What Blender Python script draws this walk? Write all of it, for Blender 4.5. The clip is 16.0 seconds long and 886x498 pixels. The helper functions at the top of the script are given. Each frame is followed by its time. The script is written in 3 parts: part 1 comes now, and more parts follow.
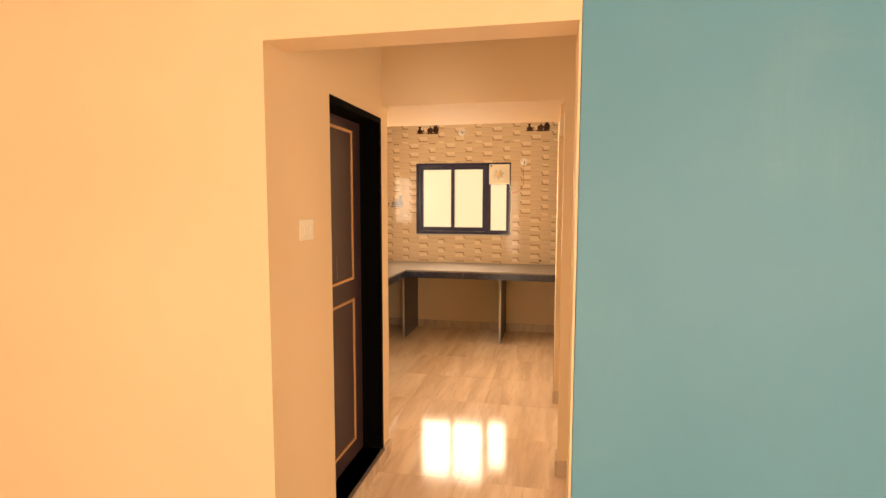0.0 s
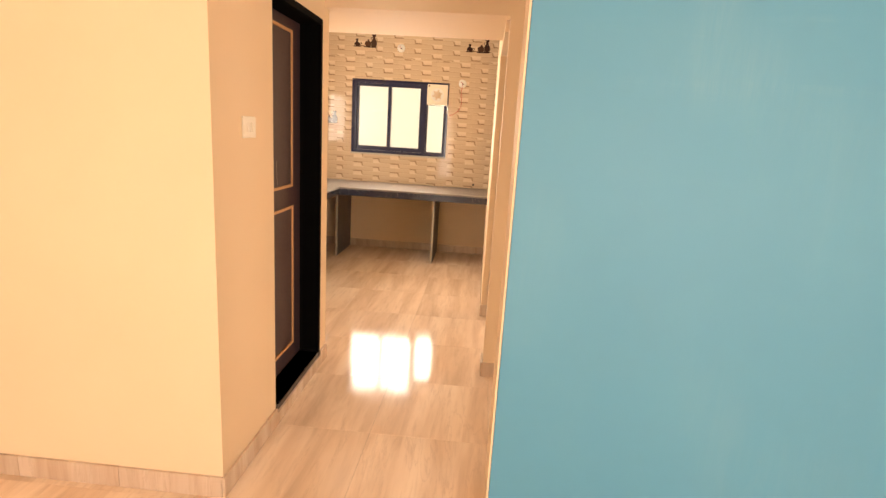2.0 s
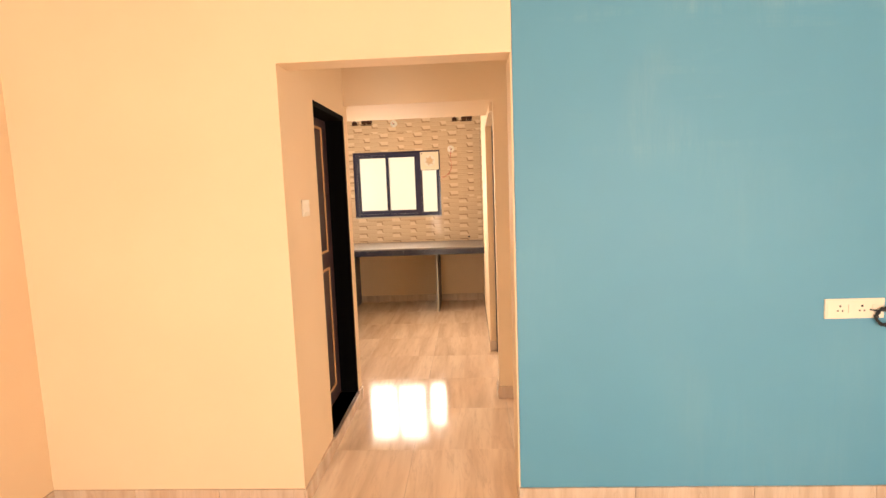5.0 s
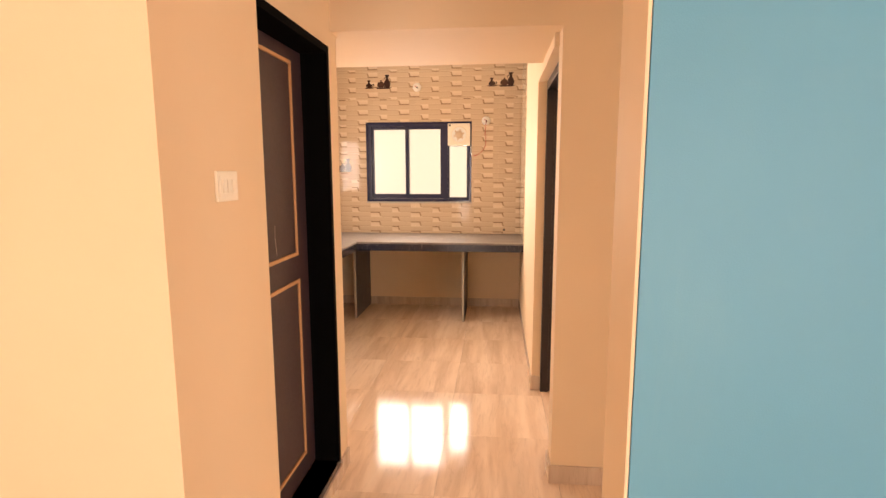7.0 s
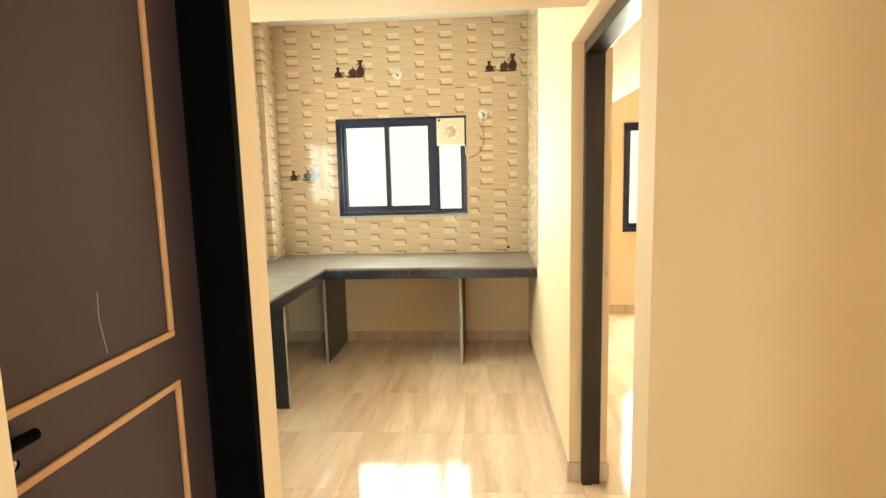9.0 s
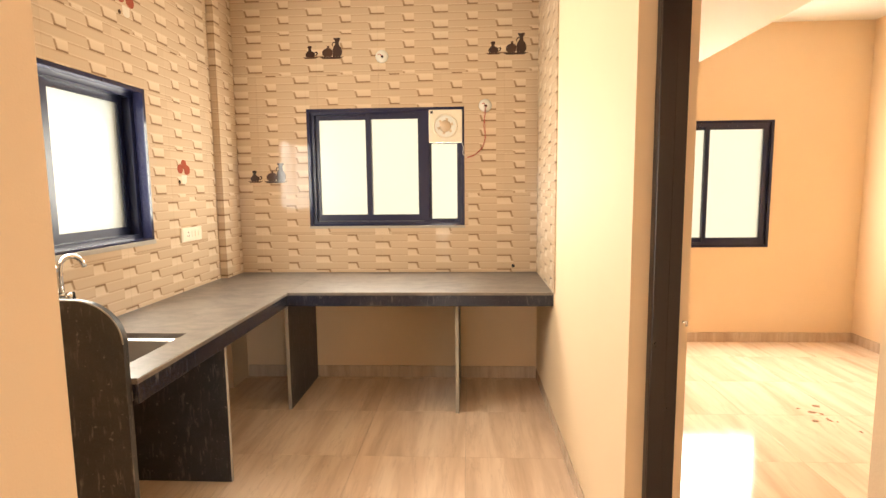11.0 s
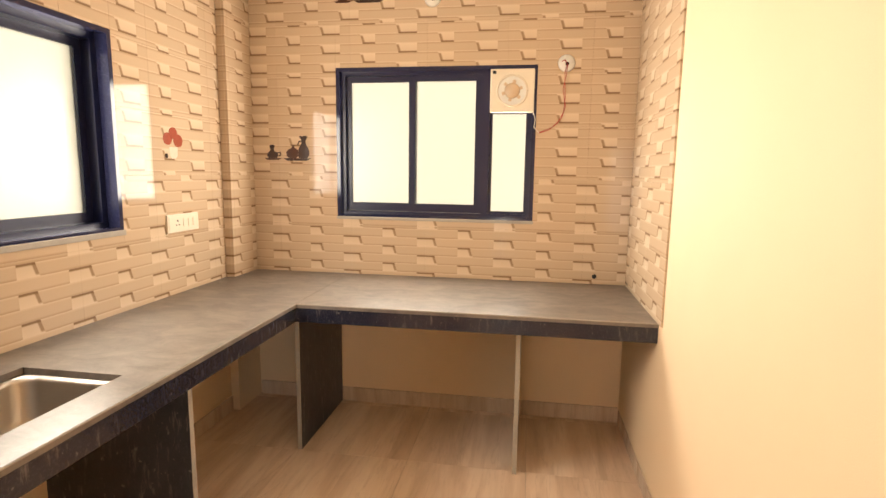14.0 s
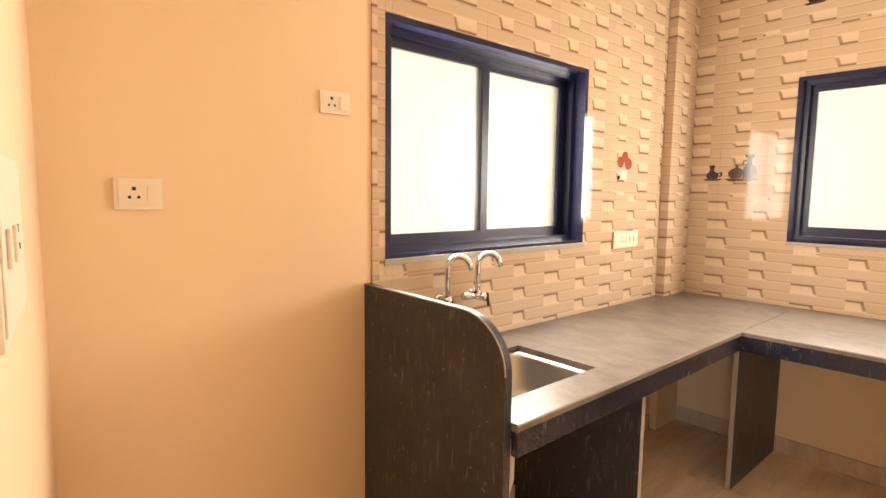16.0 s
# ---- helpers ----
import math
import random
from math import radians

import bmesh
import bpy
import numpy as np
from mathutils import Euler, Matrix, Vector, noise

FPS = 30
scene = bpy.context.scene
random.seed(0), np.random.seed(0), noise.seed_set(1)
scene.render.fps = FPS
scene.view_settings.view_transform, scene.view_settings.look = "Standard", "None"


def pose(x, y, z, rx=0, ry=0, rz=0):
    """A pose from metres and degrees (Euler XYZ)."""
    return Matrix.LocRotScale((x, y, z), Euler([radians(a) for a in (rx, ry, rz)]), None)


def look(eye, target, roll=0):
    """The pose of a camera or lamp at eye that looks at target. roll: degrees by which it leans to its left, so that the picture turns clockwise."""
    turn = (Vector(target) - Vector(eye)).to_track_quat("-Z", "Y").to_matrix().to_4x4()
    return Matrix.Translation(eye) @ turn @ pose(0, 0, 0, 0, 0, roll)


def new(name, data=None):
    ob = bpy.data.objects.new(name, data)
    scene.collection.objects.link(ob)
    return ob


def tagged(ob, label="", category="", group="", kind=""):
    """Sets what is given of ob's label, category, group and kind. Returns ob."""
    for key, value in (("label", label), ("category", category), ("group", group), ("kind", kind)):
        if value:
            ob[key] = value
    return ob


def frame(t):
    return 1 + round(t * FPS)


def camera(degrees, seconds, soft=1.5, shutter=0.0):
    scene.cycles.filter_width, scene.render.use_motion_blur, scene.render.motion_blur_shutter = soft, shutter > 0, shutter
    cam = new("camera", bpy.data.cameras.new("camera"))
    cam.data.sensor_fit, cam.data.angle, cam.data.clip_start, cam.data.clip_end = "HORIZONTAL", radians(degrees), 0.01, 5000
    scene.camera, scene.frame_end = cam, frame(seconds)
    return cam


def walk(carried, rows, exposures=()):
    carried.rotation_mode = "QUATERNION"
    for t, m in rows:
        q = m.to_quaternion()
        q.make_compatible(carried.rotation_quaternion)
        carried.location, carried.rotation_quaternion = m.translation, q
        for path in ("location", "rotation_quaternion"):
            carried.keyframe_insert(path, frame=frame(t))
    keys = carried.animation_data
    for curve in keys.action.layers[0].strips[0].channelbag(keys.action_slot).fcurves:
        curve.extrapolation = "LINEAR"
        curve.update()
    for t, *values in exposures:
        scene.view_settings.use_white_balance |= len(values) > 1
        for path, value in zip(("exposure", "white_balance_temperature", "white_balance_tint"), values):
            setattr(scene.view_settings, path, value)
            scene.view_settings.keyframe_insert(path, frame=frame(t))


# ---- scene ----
cam = camera(79.4, 16.0)
PATH = [
    (0, (0.114, 0.499, 1.632), (-0.292, 2.449, 1.453), 0.1),
    (0.5, (0.125, 0.493, 1.629), (-0.253, 2.447, 1.425), -0.1),
    (1, (0.098, 0.537, 1.591), (-0.147, 2.499, 1.289), -0.0),
    (1.5, (0.087, 0.533, 1.57), (-0.036, 2.488, 1.165), 1.8),
    (2, (0.071, 0.389, 1.547), (-0.058, 2.337, 1.113), 3.5),
    (2.5, (0.142, 0.105, 1.524), (-0.025, 2.041, 1.051), 3.7),
    (3, (0.139, -0.128, 1.532), (0.04, 1.801, 1.013), 1.3),
    (3.5, (0.054, -0.277, 1.525), (0.053, 1.66, 1.025), -0.9),
    (4, (0.006, -0.344, 1.567), (0.013, 1.621, 1.192), -2.2),
    (4.5, (-0.01, -0.337, 1.605), (-0.059, 1.648, 1.366), -2.2),
    (5, (-0.023, -0.258, 1.596), (-0.129, 1.726, 1.366), -2.1),
    (5.2, (-0.018, -0.16, 1.583), (-0.154, 1.82, 1.335), -1.6),
    (7.3, (-0.163, 1.312, 1.536), (-0.368, 3.281, 1.25), -0.2),
    (7.5, (-0.197, 1.453, 1.526), (-0.408, 3.422, 1.248), -0.4),
    (8, (-0.284, 1.714, 1.551), (-0.426, 3.694, 1.305), -0.1),
    (8.5, (-0.286, 1.972, 1.534), (-0.411, 3.953, 1.293), -1.0),
    (9, (-0.279, 2.216, 1.534), (-0.43, 4.193, 1.276), -1.4),
    (11.3, (-0.429, 3.173, 1.502), (-0.502, 5.158, 1.277), -0.2),
    (11.5, (-0.462, 3.243, 1.515), (-0.51, 5.229, 1.291), 0.2),
    (12, (-0.496, 3.421, 1.49), (-0.538, 5.408, 1.264), 0.7),
    (12.5, (-0.493, 3.641, 1.497), (-0.573, 5.624, 1.253), 1.5),
    (13, (-0.501, 3.764, 1.5), (-0.582, 5.747, 1.254), 1.7),
    (13.5, (-0.468, 3.9, 1.495), (-0.533, 5.883, 1.24), 1.3),
    (14, (-0.448, 3.973, 1.494), (-0.757, 5.928, 1.209), 0.8),
    (14.5, (-0.561, 3.955, 1.472), (-1.326, 5.782, 1.19), 0.6),
    (15, (-0.635, 3.892, 1.492), (-1.767, 5.527, 1.278), -0.1),
    (15.5, (-0.679, 3.82, 1.504), (-2.067, 5.255, 1.388), 0.2),
    (16, (-0.67, 3.766, 1.454), (-2.16, 5.084, 1.25), 0.7),
]
EXPOSURES = [(0.0, 0.45, 9200, 18), (0.6, 0.45, 8900, 18), (1.5, 0.66, 7200, 15), (5.2, 0.70, 7250, 16), (7.3, 0.6, 7200, 23), (8.0, 0.72, 7000, 20),
             (8.5, 0.9, 5800, -16), (9.2, 1.02, 5800, -16), (11.3, 0.70, 6600, 9), (13.5, 0.62, 6800, 11), (15.0, 0.78, 6600, 12), (16.0, 0.85, 6700, 13)]
walk(cam, [(t, look(eye, target, roll)) for t, eye, target, roll in PATH], EXPOSURES)

# ---- world and light ----
world = bpy.data.worlds.new("sky")
scene.world = world
world.use_nodes = True
_bg = world.node_tree.nodes["Background"]
_sky = world.node_tree.nodes.new("ShaderNodeTexSky")
_sky.sky_type, _sky.sun_disc = "NISHITA", False
_sky.sun_elevation, _sky.sun_rotation = radians(50), radians(200)
world.node_tree.links.new(_sky.outputs[0], _bg.inputs[0])
_bg.inputs[1].default_value = 0.1


def daylight_lamp(name, at, toward, w, h, power, colour=(1.0, 0.92, 0.80)):
    """A lamp that stands for the daylight of one pane or added opening."""
    d = bpy.data.lights.new(name, "AREA")
    d.shape, d.size, d.size_y, d.energy, d.color = "RECTANGLE", w, h, power, colour
    ob = new(name, d)
    ob.matrix_world = look(at, [a + b for a, b in zip(at, toward)])
    return ob


DAY = 1.0
# kitchen end window: three panes
for x0, x1, z0, z1 in ((-1.545, -1.185, 1.29, 2.03), (-1.13, -0.765, 1.29, 2.03), (-0.668, -0.466, 1.26, 1.82)):
    daylight_lamp("daylight_lamp", ((x0 + x1) / 2, 7.195, (z0 + z1) / 2), (0, -1, 0), x1 - x0, z1 - z0, DAY * 40 * (x1 - x0) * (z1 - z0))
# kitchen side window: two panes
for y0, y1 in ((4.95, 5.42), (5.50, 5.96)):
    daylight_lamp("daylight_lamp", (-2.30, (y0 + y1) / 2, 1.64), (1, 0, 0), y1 - y0, 0.70, DAY * 40 * (y1 - y0) * 0.70)
# living room: two unseen openings behind the walk, added to light it
daylight_lamp("daylight_lamp", (-1.52, -2.62, 1.15), (0, 1, 0), 1.1, 2.0, 45, (1.0, 0.90, 0.80))
daylight_lamp("daylight_lamp", (2.05, -2.62, 1.15), (0, 1, 0), 1.6, 2.0, 76, (1.0, 0.95, 0.91))
# lamp added to brighten the side passage, in an unseen opening at its far end
daylight_lamp("daylight_lamp", (3.56, 2.98, 1.5), (-1, 0, 0), 0.8, 1.2, 16)
# bedroom window
daylight_lamp("daylight_lamp", (1.85, 8.19, 1.5), (0, -1, 0), 1.05, 1.05, 60)

# ---- materials ----


class Nodes:
    """Short hand to write node materials."""

    def __init__(self, name):
        self.mat = bpy.data.materials.new(name)
        self.mat.use_nodes = True
        self.t = self.mat.node_tree
        self.bsdf = self.t.nodes["Principled BSDF"]

    def put(self, socket, value):
        if isinstance(value, bpy.types.NodeSocket):
            self.t.links.new(value, socket)
        else:
            socket.default_value = value

    def math(self, op, a, b=0.0, c=0.0):
        n = self.t.nodes.new("ShaderNodeMath")
        n.operation = op
        for s, v in zip(n.inputs, (a, b, c)):
            self.put(s, v)
        return n.outputs[0]

    def coord(self, which="Object"):
        return self.t.nodes.new("ShaderNodeTexCoord").outputs[which]

    def position(self):
        return self.t.nodes.new("ShaderNodeNewGeometry").outputs["Position"]

    def scaled(self, v, scale, offset=(0, 0, 0)):
        n = self.t.nodes.new("ShaderNodeMapping")
        self.put(n.inputs[0], v)
        self.put(n.inputs[1], offset)
        n.inputs[3].default_value = scale
        return n.outputs[0]

    def noise(self, v, scale, detail=4.0, rough=0.55, distort=0.0):
        n = self.t.nodes.new("ShaderNodeTexNoise")
        self.put(n.inputs["Vector"], v)
        n.inputs["Scale"].default_value, n.inputs["Detail"].default_value = scale, detail
        n.inputs["Roughness"].default_value, n.inputs["Distortion"].default_value = rough, distort
        return n.outputs[0]

    def ramp(self, f, stops):
        n = self.t.nodes.new("ShaderNodeValToRGB")
        e = n.color_ramp.elements
        while len(e) < len(stops):
            e.new(0.5)
        for k, (p, c) in zip(e, stops):
            k.position, k.color = p, (*c, 1) if len(c) == 3 else c
        self.put(n.inputs[0], f)
        return n.outputs[0]

    def mix(self, f, a, b):
        n = self.t.nodes.new("ShaderNodeMix")
        n.data_type = "RGBA"
        self.put(n.inputs[0], f)
        for s, v in ((n.inputs[6], a), (n.inputs[7], b)):
            self.put(s, v if isinstance(v, bpy.types.NodeSocket) else (*v, 1))
        return n.outputs[2]

    def bump(self, height, strength=0.2, distance=0.002):
        n = self.t.nodes.new("ShaderNodeBump")
        n.inputs["Strength"].default_value, n.inputs["Distance"].default_value = strength, distance
        self.put(n.inputs["Height"], height)
        self.put(self.bsdf.inputs["Normal"], n.outputs[0])

    def done(self, colour, rough=0.5, metal=0.0, coat=0.0):
        b = self.bsdf
        self.put(b.inputs["Base Color"], colour if isinstance(colour, bpy.types.NodeSocket) else (*colour, 1))
        self.put(b.inputs["Roughness"], rough)
        self.put(b.inputs["Metallic"], metal)
        b.inputs["Coat Weight"].default_value = coat
        b.inputs["Coat Roughness"].default_value = 0.06
        return self.mat


def paint(name, a, b, marks=0.0, mark=(0.5, 0.5, 0.5), rough=0.55):
    """Emulsion on plaster: faint roller grain, slow blotches, trowel waves, pale scuffs."""
    n = Nodes(name)
    p = n.position()
    c = n.mix(n.ramp(n.noise(p, 1.3, 3), ((0.3, (0, 0, 0)), (0.7, (1, 1, 1)))), a, b)
    if marks:
        patch = n.ramp(n.noise(p, 1.25, 2, 0.5, 0.3), ((0.50, (0, 0, 0)), (0.66, (1, 1, 1))))
        brush = n.ramp(n.noise(n.scaled(p, (9, 1, 1.3)), 1.5, 6, 0.7, 0.8), ((0.40, (0, 0, 0)), (0.68, (1, 1, 1))))
        smear = n.ramp(n.noise(n.scaled(p, (0.5, 1, 5.0)), 1.5, 5, 0.6, 0.5), ((0.56, (0, 0, 0)), (0.72, (1, 1, 1))))
        w = n.math("ADD", n.math("MULTIPLY", patch, n.math("ADD", n.math("MULTIPLY", brush, 0.9), 0.15)), n.math("MULTIPLY", n.math("MULTIPLY", smear, brush), 0.45))
        sep = n.t.nodes.new("ShaderNodeSeparateXYZ")
        n.put(sep.inputs[0], p)
        # the plaster was rubbed down along the top of the wall
        high = n.ramp(n.math("MULTIPLY", sep.outputs[2], 0.3), ((0.44, (0.18, 0.18, 0.18)), (0.62, (1, 1, 1))))
        c = n.mix(n.math("MULTIPLY", n.math("MULTIPLY", w, high), marks), c, mark)
    h = n.math("ADD", n.noise(p, 260, 3), n.math("MULTIPLY", n.noise(p, 7, 3), 2.5))
    n.bump(h, 0.22, 0.002)
    return n.done(c, n.math("ADD", n.math("MULTIPLY", n.noise(p, 3, 3), 0.15), rough - 0.07))


CREAM = paint("cream_paint", (0.82, 0.63, 0.42), (0.79, 0.60, 0.395), rough=0.72)
BLUE = paint("blue_paint", (0.088, 0.30, 0.445), (0.096, 0.32, 0.465), 0.30, (0.36, 0.50, 0.50), 0.5)
WHITE = paint("ceiling_paint", (0.80, 0.76, 0.68), (0.77, 0.73, 0.64))


def marble(name, scale, along, tone=1.0, rough=0.09):
    """Vein-cut beige vitrified stone with streaks along one axis, different on every piece."""
    n = Nodes(name)
    r = n.t.nodes.new("ShaderNodeObjectInfo").outputs["Random"]
    comb = n.t.nodes.new("ShaderNodeCombineXYZ")
    for k, f in enumerate((37.0, 19.0, 11.0)):
        n.put(comb.inputs[k], n.math("MULTIPLY", r, f))
    s = [scale * 1.0] * 3
    s[along] = scale * 0.10
    p = n.scaled(n.coord(), s, comb.outputs[0])
    broad = n.noise(p, 4.2, 4, 0.55, 0.6)
    fine = n.noise(p, 24.0, 5, 0.65, 0.4)
    c = n.ramp(broad, ((0.22, (0.48, 0.34, 0.24)), (0.42, (0.61, 0.455, 0.335)), (0.56, (0.69, 0.54, 0.415)), (0.78, (0.75, 0.615, 0.49))))
    c = n.mix(n.ramp(fine, ((0.50, (0, 0, 0)), (0.76, (0.44, 0.44, 0.44)))), c, (0.46, 0.325, 0.23))
    vein = n.math("ABSOLUTE", n.math("SUBTRACT", n.noise(p, 3.4, 6, 0.62, 1.0), 0.5))
    c = n.mix(n.ramp(vein, ((0.0, (0.30, 0.30, 0.30)), (0.012, (0, 0, 0)))), c, (0.42, 0.29, 0.21))
    bright = n.math("ADD", 0.95 * tone, n.math("MULTIPLY", r, 0.045))
    m = n.t.nodes.new("ShaderNodeVectorMath")
    m.operation = "SCALE"
    n.put(m.inputs[0], c)
    n.put(m.inputs[3], bright)
    dirt = n.noise(n.position(), 5, 5)
    return n.done(m.outputs[0], n.math("ADD", n.math("MULTIPLY", dirt, 0.10), rough - 0.04))


FLOOR_STONE = marble("floor_marble", 1.6, 1, 1.34)
SKIRT_STONE = marble("skirting_marble", 2.2, 2, 0.95, 0.18)
GROUT = Nodes("grout").done((0.50, 0.38, 0.29), 0.9)


def granite(name, base, fleck, dust, rough, streak=0.0, dusty=(0.36, 0.31, 0.26)):
    """Dark stone with fine flecks, a film of dust and dried drips that run down it."""
    n = Nodes(name)
    p = n.position()
    c = n.mix(n.ramp(n.noise(p, 130, 4, 0.7), ((0.50, (0, 0, 0)), (0.70, (1, 1, 1)))), base, fleck)
    d = n.noise(p, 2.2, 5, 0.6, 0.4)
    wipe = n.noise(n.scaled(p, (1.0, 1.6, 1.0)), 6.5, 7, 0.68, 0.6)
    film = n.math("MULTIPLY", n.math("ADD", n.math("MULTIPLY", d, 1.1), n.math("MULTIPLY", n.ramp(wipe, ((0.36, (0, 0, 0)), (0.64, (1, 1, 1)))), 0.9)), dust)
    c = n.mix(film, c, dusty)
    if streak:
        run = n.noise(n.scaled(p, (38, 38, 7)), 1.6, 5, 0.62)
        where = n.ramp(n.noise(p, 4.0, 3), ((0.34, (0, 0, 0)), (0.60, (1, 1, 1))))
        f = n.math("MULTIPLY", n.math("MULTIPLY", n.ramp(run, ((0.56, (0, 0, 0)), (0.69, (1, 1, 1)))), where), streak)
        chips = n.ramp(n.noise(p, 46, 3, 0.5), ((0.66, (0, 0, 0)), (0.72, (1, 1, 1))))
        f = n.math("MAXIMUM", f, n.math("MULTIPLY", chips, streak))
        c = n.mix(f, c, (0.30, 0.28, 0.26))
    n.bump(n.noise(p, 300, 3), 0.08, 0.001)
    return n.done(c, n.math("ADD", n.math("MULTIPLY", d, 0.08), rough))


GRANITE_TOP = granite("dusty_granite", (0.042, 0.040, 0.040), (0.085, 0.078, 0.072), 0.38, 0.30, 0.0, (0.34, 0.285, 0.24))
GRANITE_EDGE = granite("polished_granite_edge", (0.006, 0.008, 0.022), (0.032, 0.034, 0.055), 0.03, 0.16, 0.38)
GRANITE_PANEL = granite("granite_panel", (0.009, 0.012, 0.018), (0.024, 0.028, 0.036), 0.13, 0.36, 0.48, (0.18, 0.175, 0.17))
SAWN = granite("sawn_granite_edge", (0.36, 0.34, 0.30), (0.46, 0.44, 0.40), 0.2, 0.6)


def wall_tile(name):
    """Glossy wall tile printed with staggered split-stone bars, in metres along its own u and v."""
    n = Nodes(name)
    uv = n.t.nodes.new("ShaderNodeUVMap").outputs[0]
    sep = n.t.nodes.new("ShaderNodeSeparateXYZ")
    n.put(sep.inputs[0], uv)
    u, v = sep.outputs[0], sep.outputs[1]
    H, P = 0.0543, 0.472
    vr = n.math("DIVIDE", v, H)
    row = n.math("FLOOR", vr)
    fv = n.math("SUBTRACT", vr, row)
    odd = n.math("FLOORED_MODULO", row, 2.0)
    centre = n.math("MULTIPLY", odd, 0.236)
    half = n.math("SUBTRACT", 0.055, n.math("MULTIPLY", odd, 0.017))
    d = n.math("SUBTRACT", n.math("FLOORED_MODULO", n.math("ADD", n.math("SUBTRACT", u, centre), P / 2), P), P / 2)
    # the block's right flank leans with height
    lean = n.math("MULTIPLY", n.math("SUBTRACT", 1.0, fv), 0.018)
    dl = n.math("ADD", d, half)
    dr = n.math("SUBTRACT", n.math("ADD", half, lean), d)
    edge = 0.0015

    def step(x, width=edge):
        m = n.t.nodes.new("ShaderNodeMapRange")
        m.interpolation_type = "SMOOTHSTEP"
        n.put(m.inputs[0], x)
        m.inputs[1].default_value, m.inputs[2].default_value = -width, width
        return m.outputs[0]

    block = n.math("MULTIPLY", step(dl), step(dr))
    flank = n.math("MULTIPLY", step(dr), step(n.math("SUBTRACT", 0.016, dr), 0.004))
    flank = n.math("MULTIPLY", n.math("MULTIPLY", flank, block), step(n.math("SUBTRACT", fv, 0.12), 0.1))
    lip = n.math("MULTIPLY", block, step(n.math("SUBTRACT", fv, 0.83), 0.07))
    # bars: pale upper arris, darker underside
    grain = n.noise(n.scaled(uv, (1, 9, 1)), 40, 4, 0.6)
    cell = n.t.nodes.new("ShaderNodeTexWhiteNoise")
    cell.noise_dimensions = "2D"
    cxy = n.t.nodes.new("ShaderNodeCombineXYZ")
    n.put(cxy.inputs[0], n.math("FLOOR", n.math("DIVIDE", n.math("SUBTRACT", u, centre), P)))
    n.put(cxy.inputs[1], row)
    n.put(cell.inputs["Vector"], cxy.outputs[0])
    grain = n.math("ADD", n.math("MULTIPLY", grain, 0.6), n.math("MULTIPLY", cell.outputs[0], 0.45))
    bar = n.mix(n.math("MULTIPLY", grain, 0.8), (0.51, 0.385, 0.265), (0.62, 0.475, 0.335))
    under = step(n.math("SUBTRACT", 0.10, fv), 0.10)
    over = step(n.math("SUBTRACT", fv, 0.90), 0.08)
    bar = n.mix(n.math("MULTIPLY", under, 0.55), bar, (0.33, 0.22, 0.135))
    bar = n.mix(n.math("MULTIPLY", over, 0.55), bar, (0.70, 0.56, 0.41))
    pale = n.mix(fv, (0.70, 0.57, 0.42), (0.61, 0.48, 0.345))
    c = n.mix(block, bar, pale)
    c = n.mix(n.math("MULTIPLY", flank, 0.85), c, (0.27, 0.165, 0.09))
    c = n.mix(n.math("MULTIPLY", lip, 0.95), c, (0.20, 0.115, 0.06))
    c = n.mix(n.math("MULTIPLY", n.noise(uv, 6, 4), 0.16), c, (0.52, 0.38, 0.25))
    n.bump(n.noise(uv, 20, 2), 0.03, 0.002)
    n.bsdf.inputs["Specular IOR Level"].default_value = 0.22
    return n.done(c, 0.065)


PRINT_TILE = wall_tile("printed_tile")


def plain(name, colour, rough=0.5, metal=0.0, vary=0.12, scale=18.0, bump=0.05, coat=0.0):
    """A painted, moulded or metal surface with slight wear in tone and gloss."""
    n = Nodes(name)
    p = n.position()
    k = n.noise(p, scale, 5, 0.6)
    c = n.mix(n.math("MULTIPLY", k, vary * 2), colour, tuple(x * 0.70 for x in colour))
    n.bump(n.noise(p, scale * 14, 2), bump, 0.001)
    return n.done(c, n.math("ADD", rough - 0.06, n.math("MULTIPLY", k, 0.12)), metal, coat)


FRAME_BLACK = plain("black_frame_paint", (0.004, 0.0035, 0.0035), 0.7)
FRAME_BLACK.node_tree.nodes["Principled BSDF"].inputs["Specular IOR Level"].default_value = 0.02
DOOR_BROWN = plain("brown_door_laminate", (0.050, 0.028, 0.034), 0.48, vary=0.3, scale=60)
BEAD = plain("pale_wood_bead", (0.62, 0.34, 0.16), 0.45, vary=0.3, scale=50)
WOOD_FRAME = plain("dark_brown_gloss_paint", (0.013, 0.006, 0.007), 0.30, vary=0.06, bump=0.03)
ALU = plain("dark_powder_coat", (0.010, 0.014, 0.055), 0.30)
STONE_SURROUND = granite("blue_black_stone_surround", (0.010, 0.013, 0.045), (0.03, 0.035, 0.08), 0.015, 0.06)
PLASTIC = plain("ivory_plastic", (0.82, 0.74, 0.60), 0.35)
DARK_HOLE = plain("dark_recess", (0.01, 0.01, 0.01), 0.7)
STEEL = plain("brushed_steel", (0.50, 0.46, 0.41), 0.36, 1.0, bump=0.1)
CHROME = plain("chrome", (0.78, 0.77, 0.75), 0.10, 1.0, vary=0.05)
BLACK_RUBBER = plain("black_cable", (0.012, 0.012, 0.016), 0.45)
RED_WIRE = plain("red_wire", (0.45, 0.03, 0.02), 0.45)
WHITE_PVC = plain("white_pvc", (0.78, 0.76, 0.70), 0.4)
CLAY = plain("printed_dark_clay", (0.045, 0.018, 0.013), 0.12, vary=0.6, scale=40)
CLAY_LIGHT = plain("printed_brown_clay", (0.075, 0.030, 0.018), 0.12, vary=0.6, scale=40)
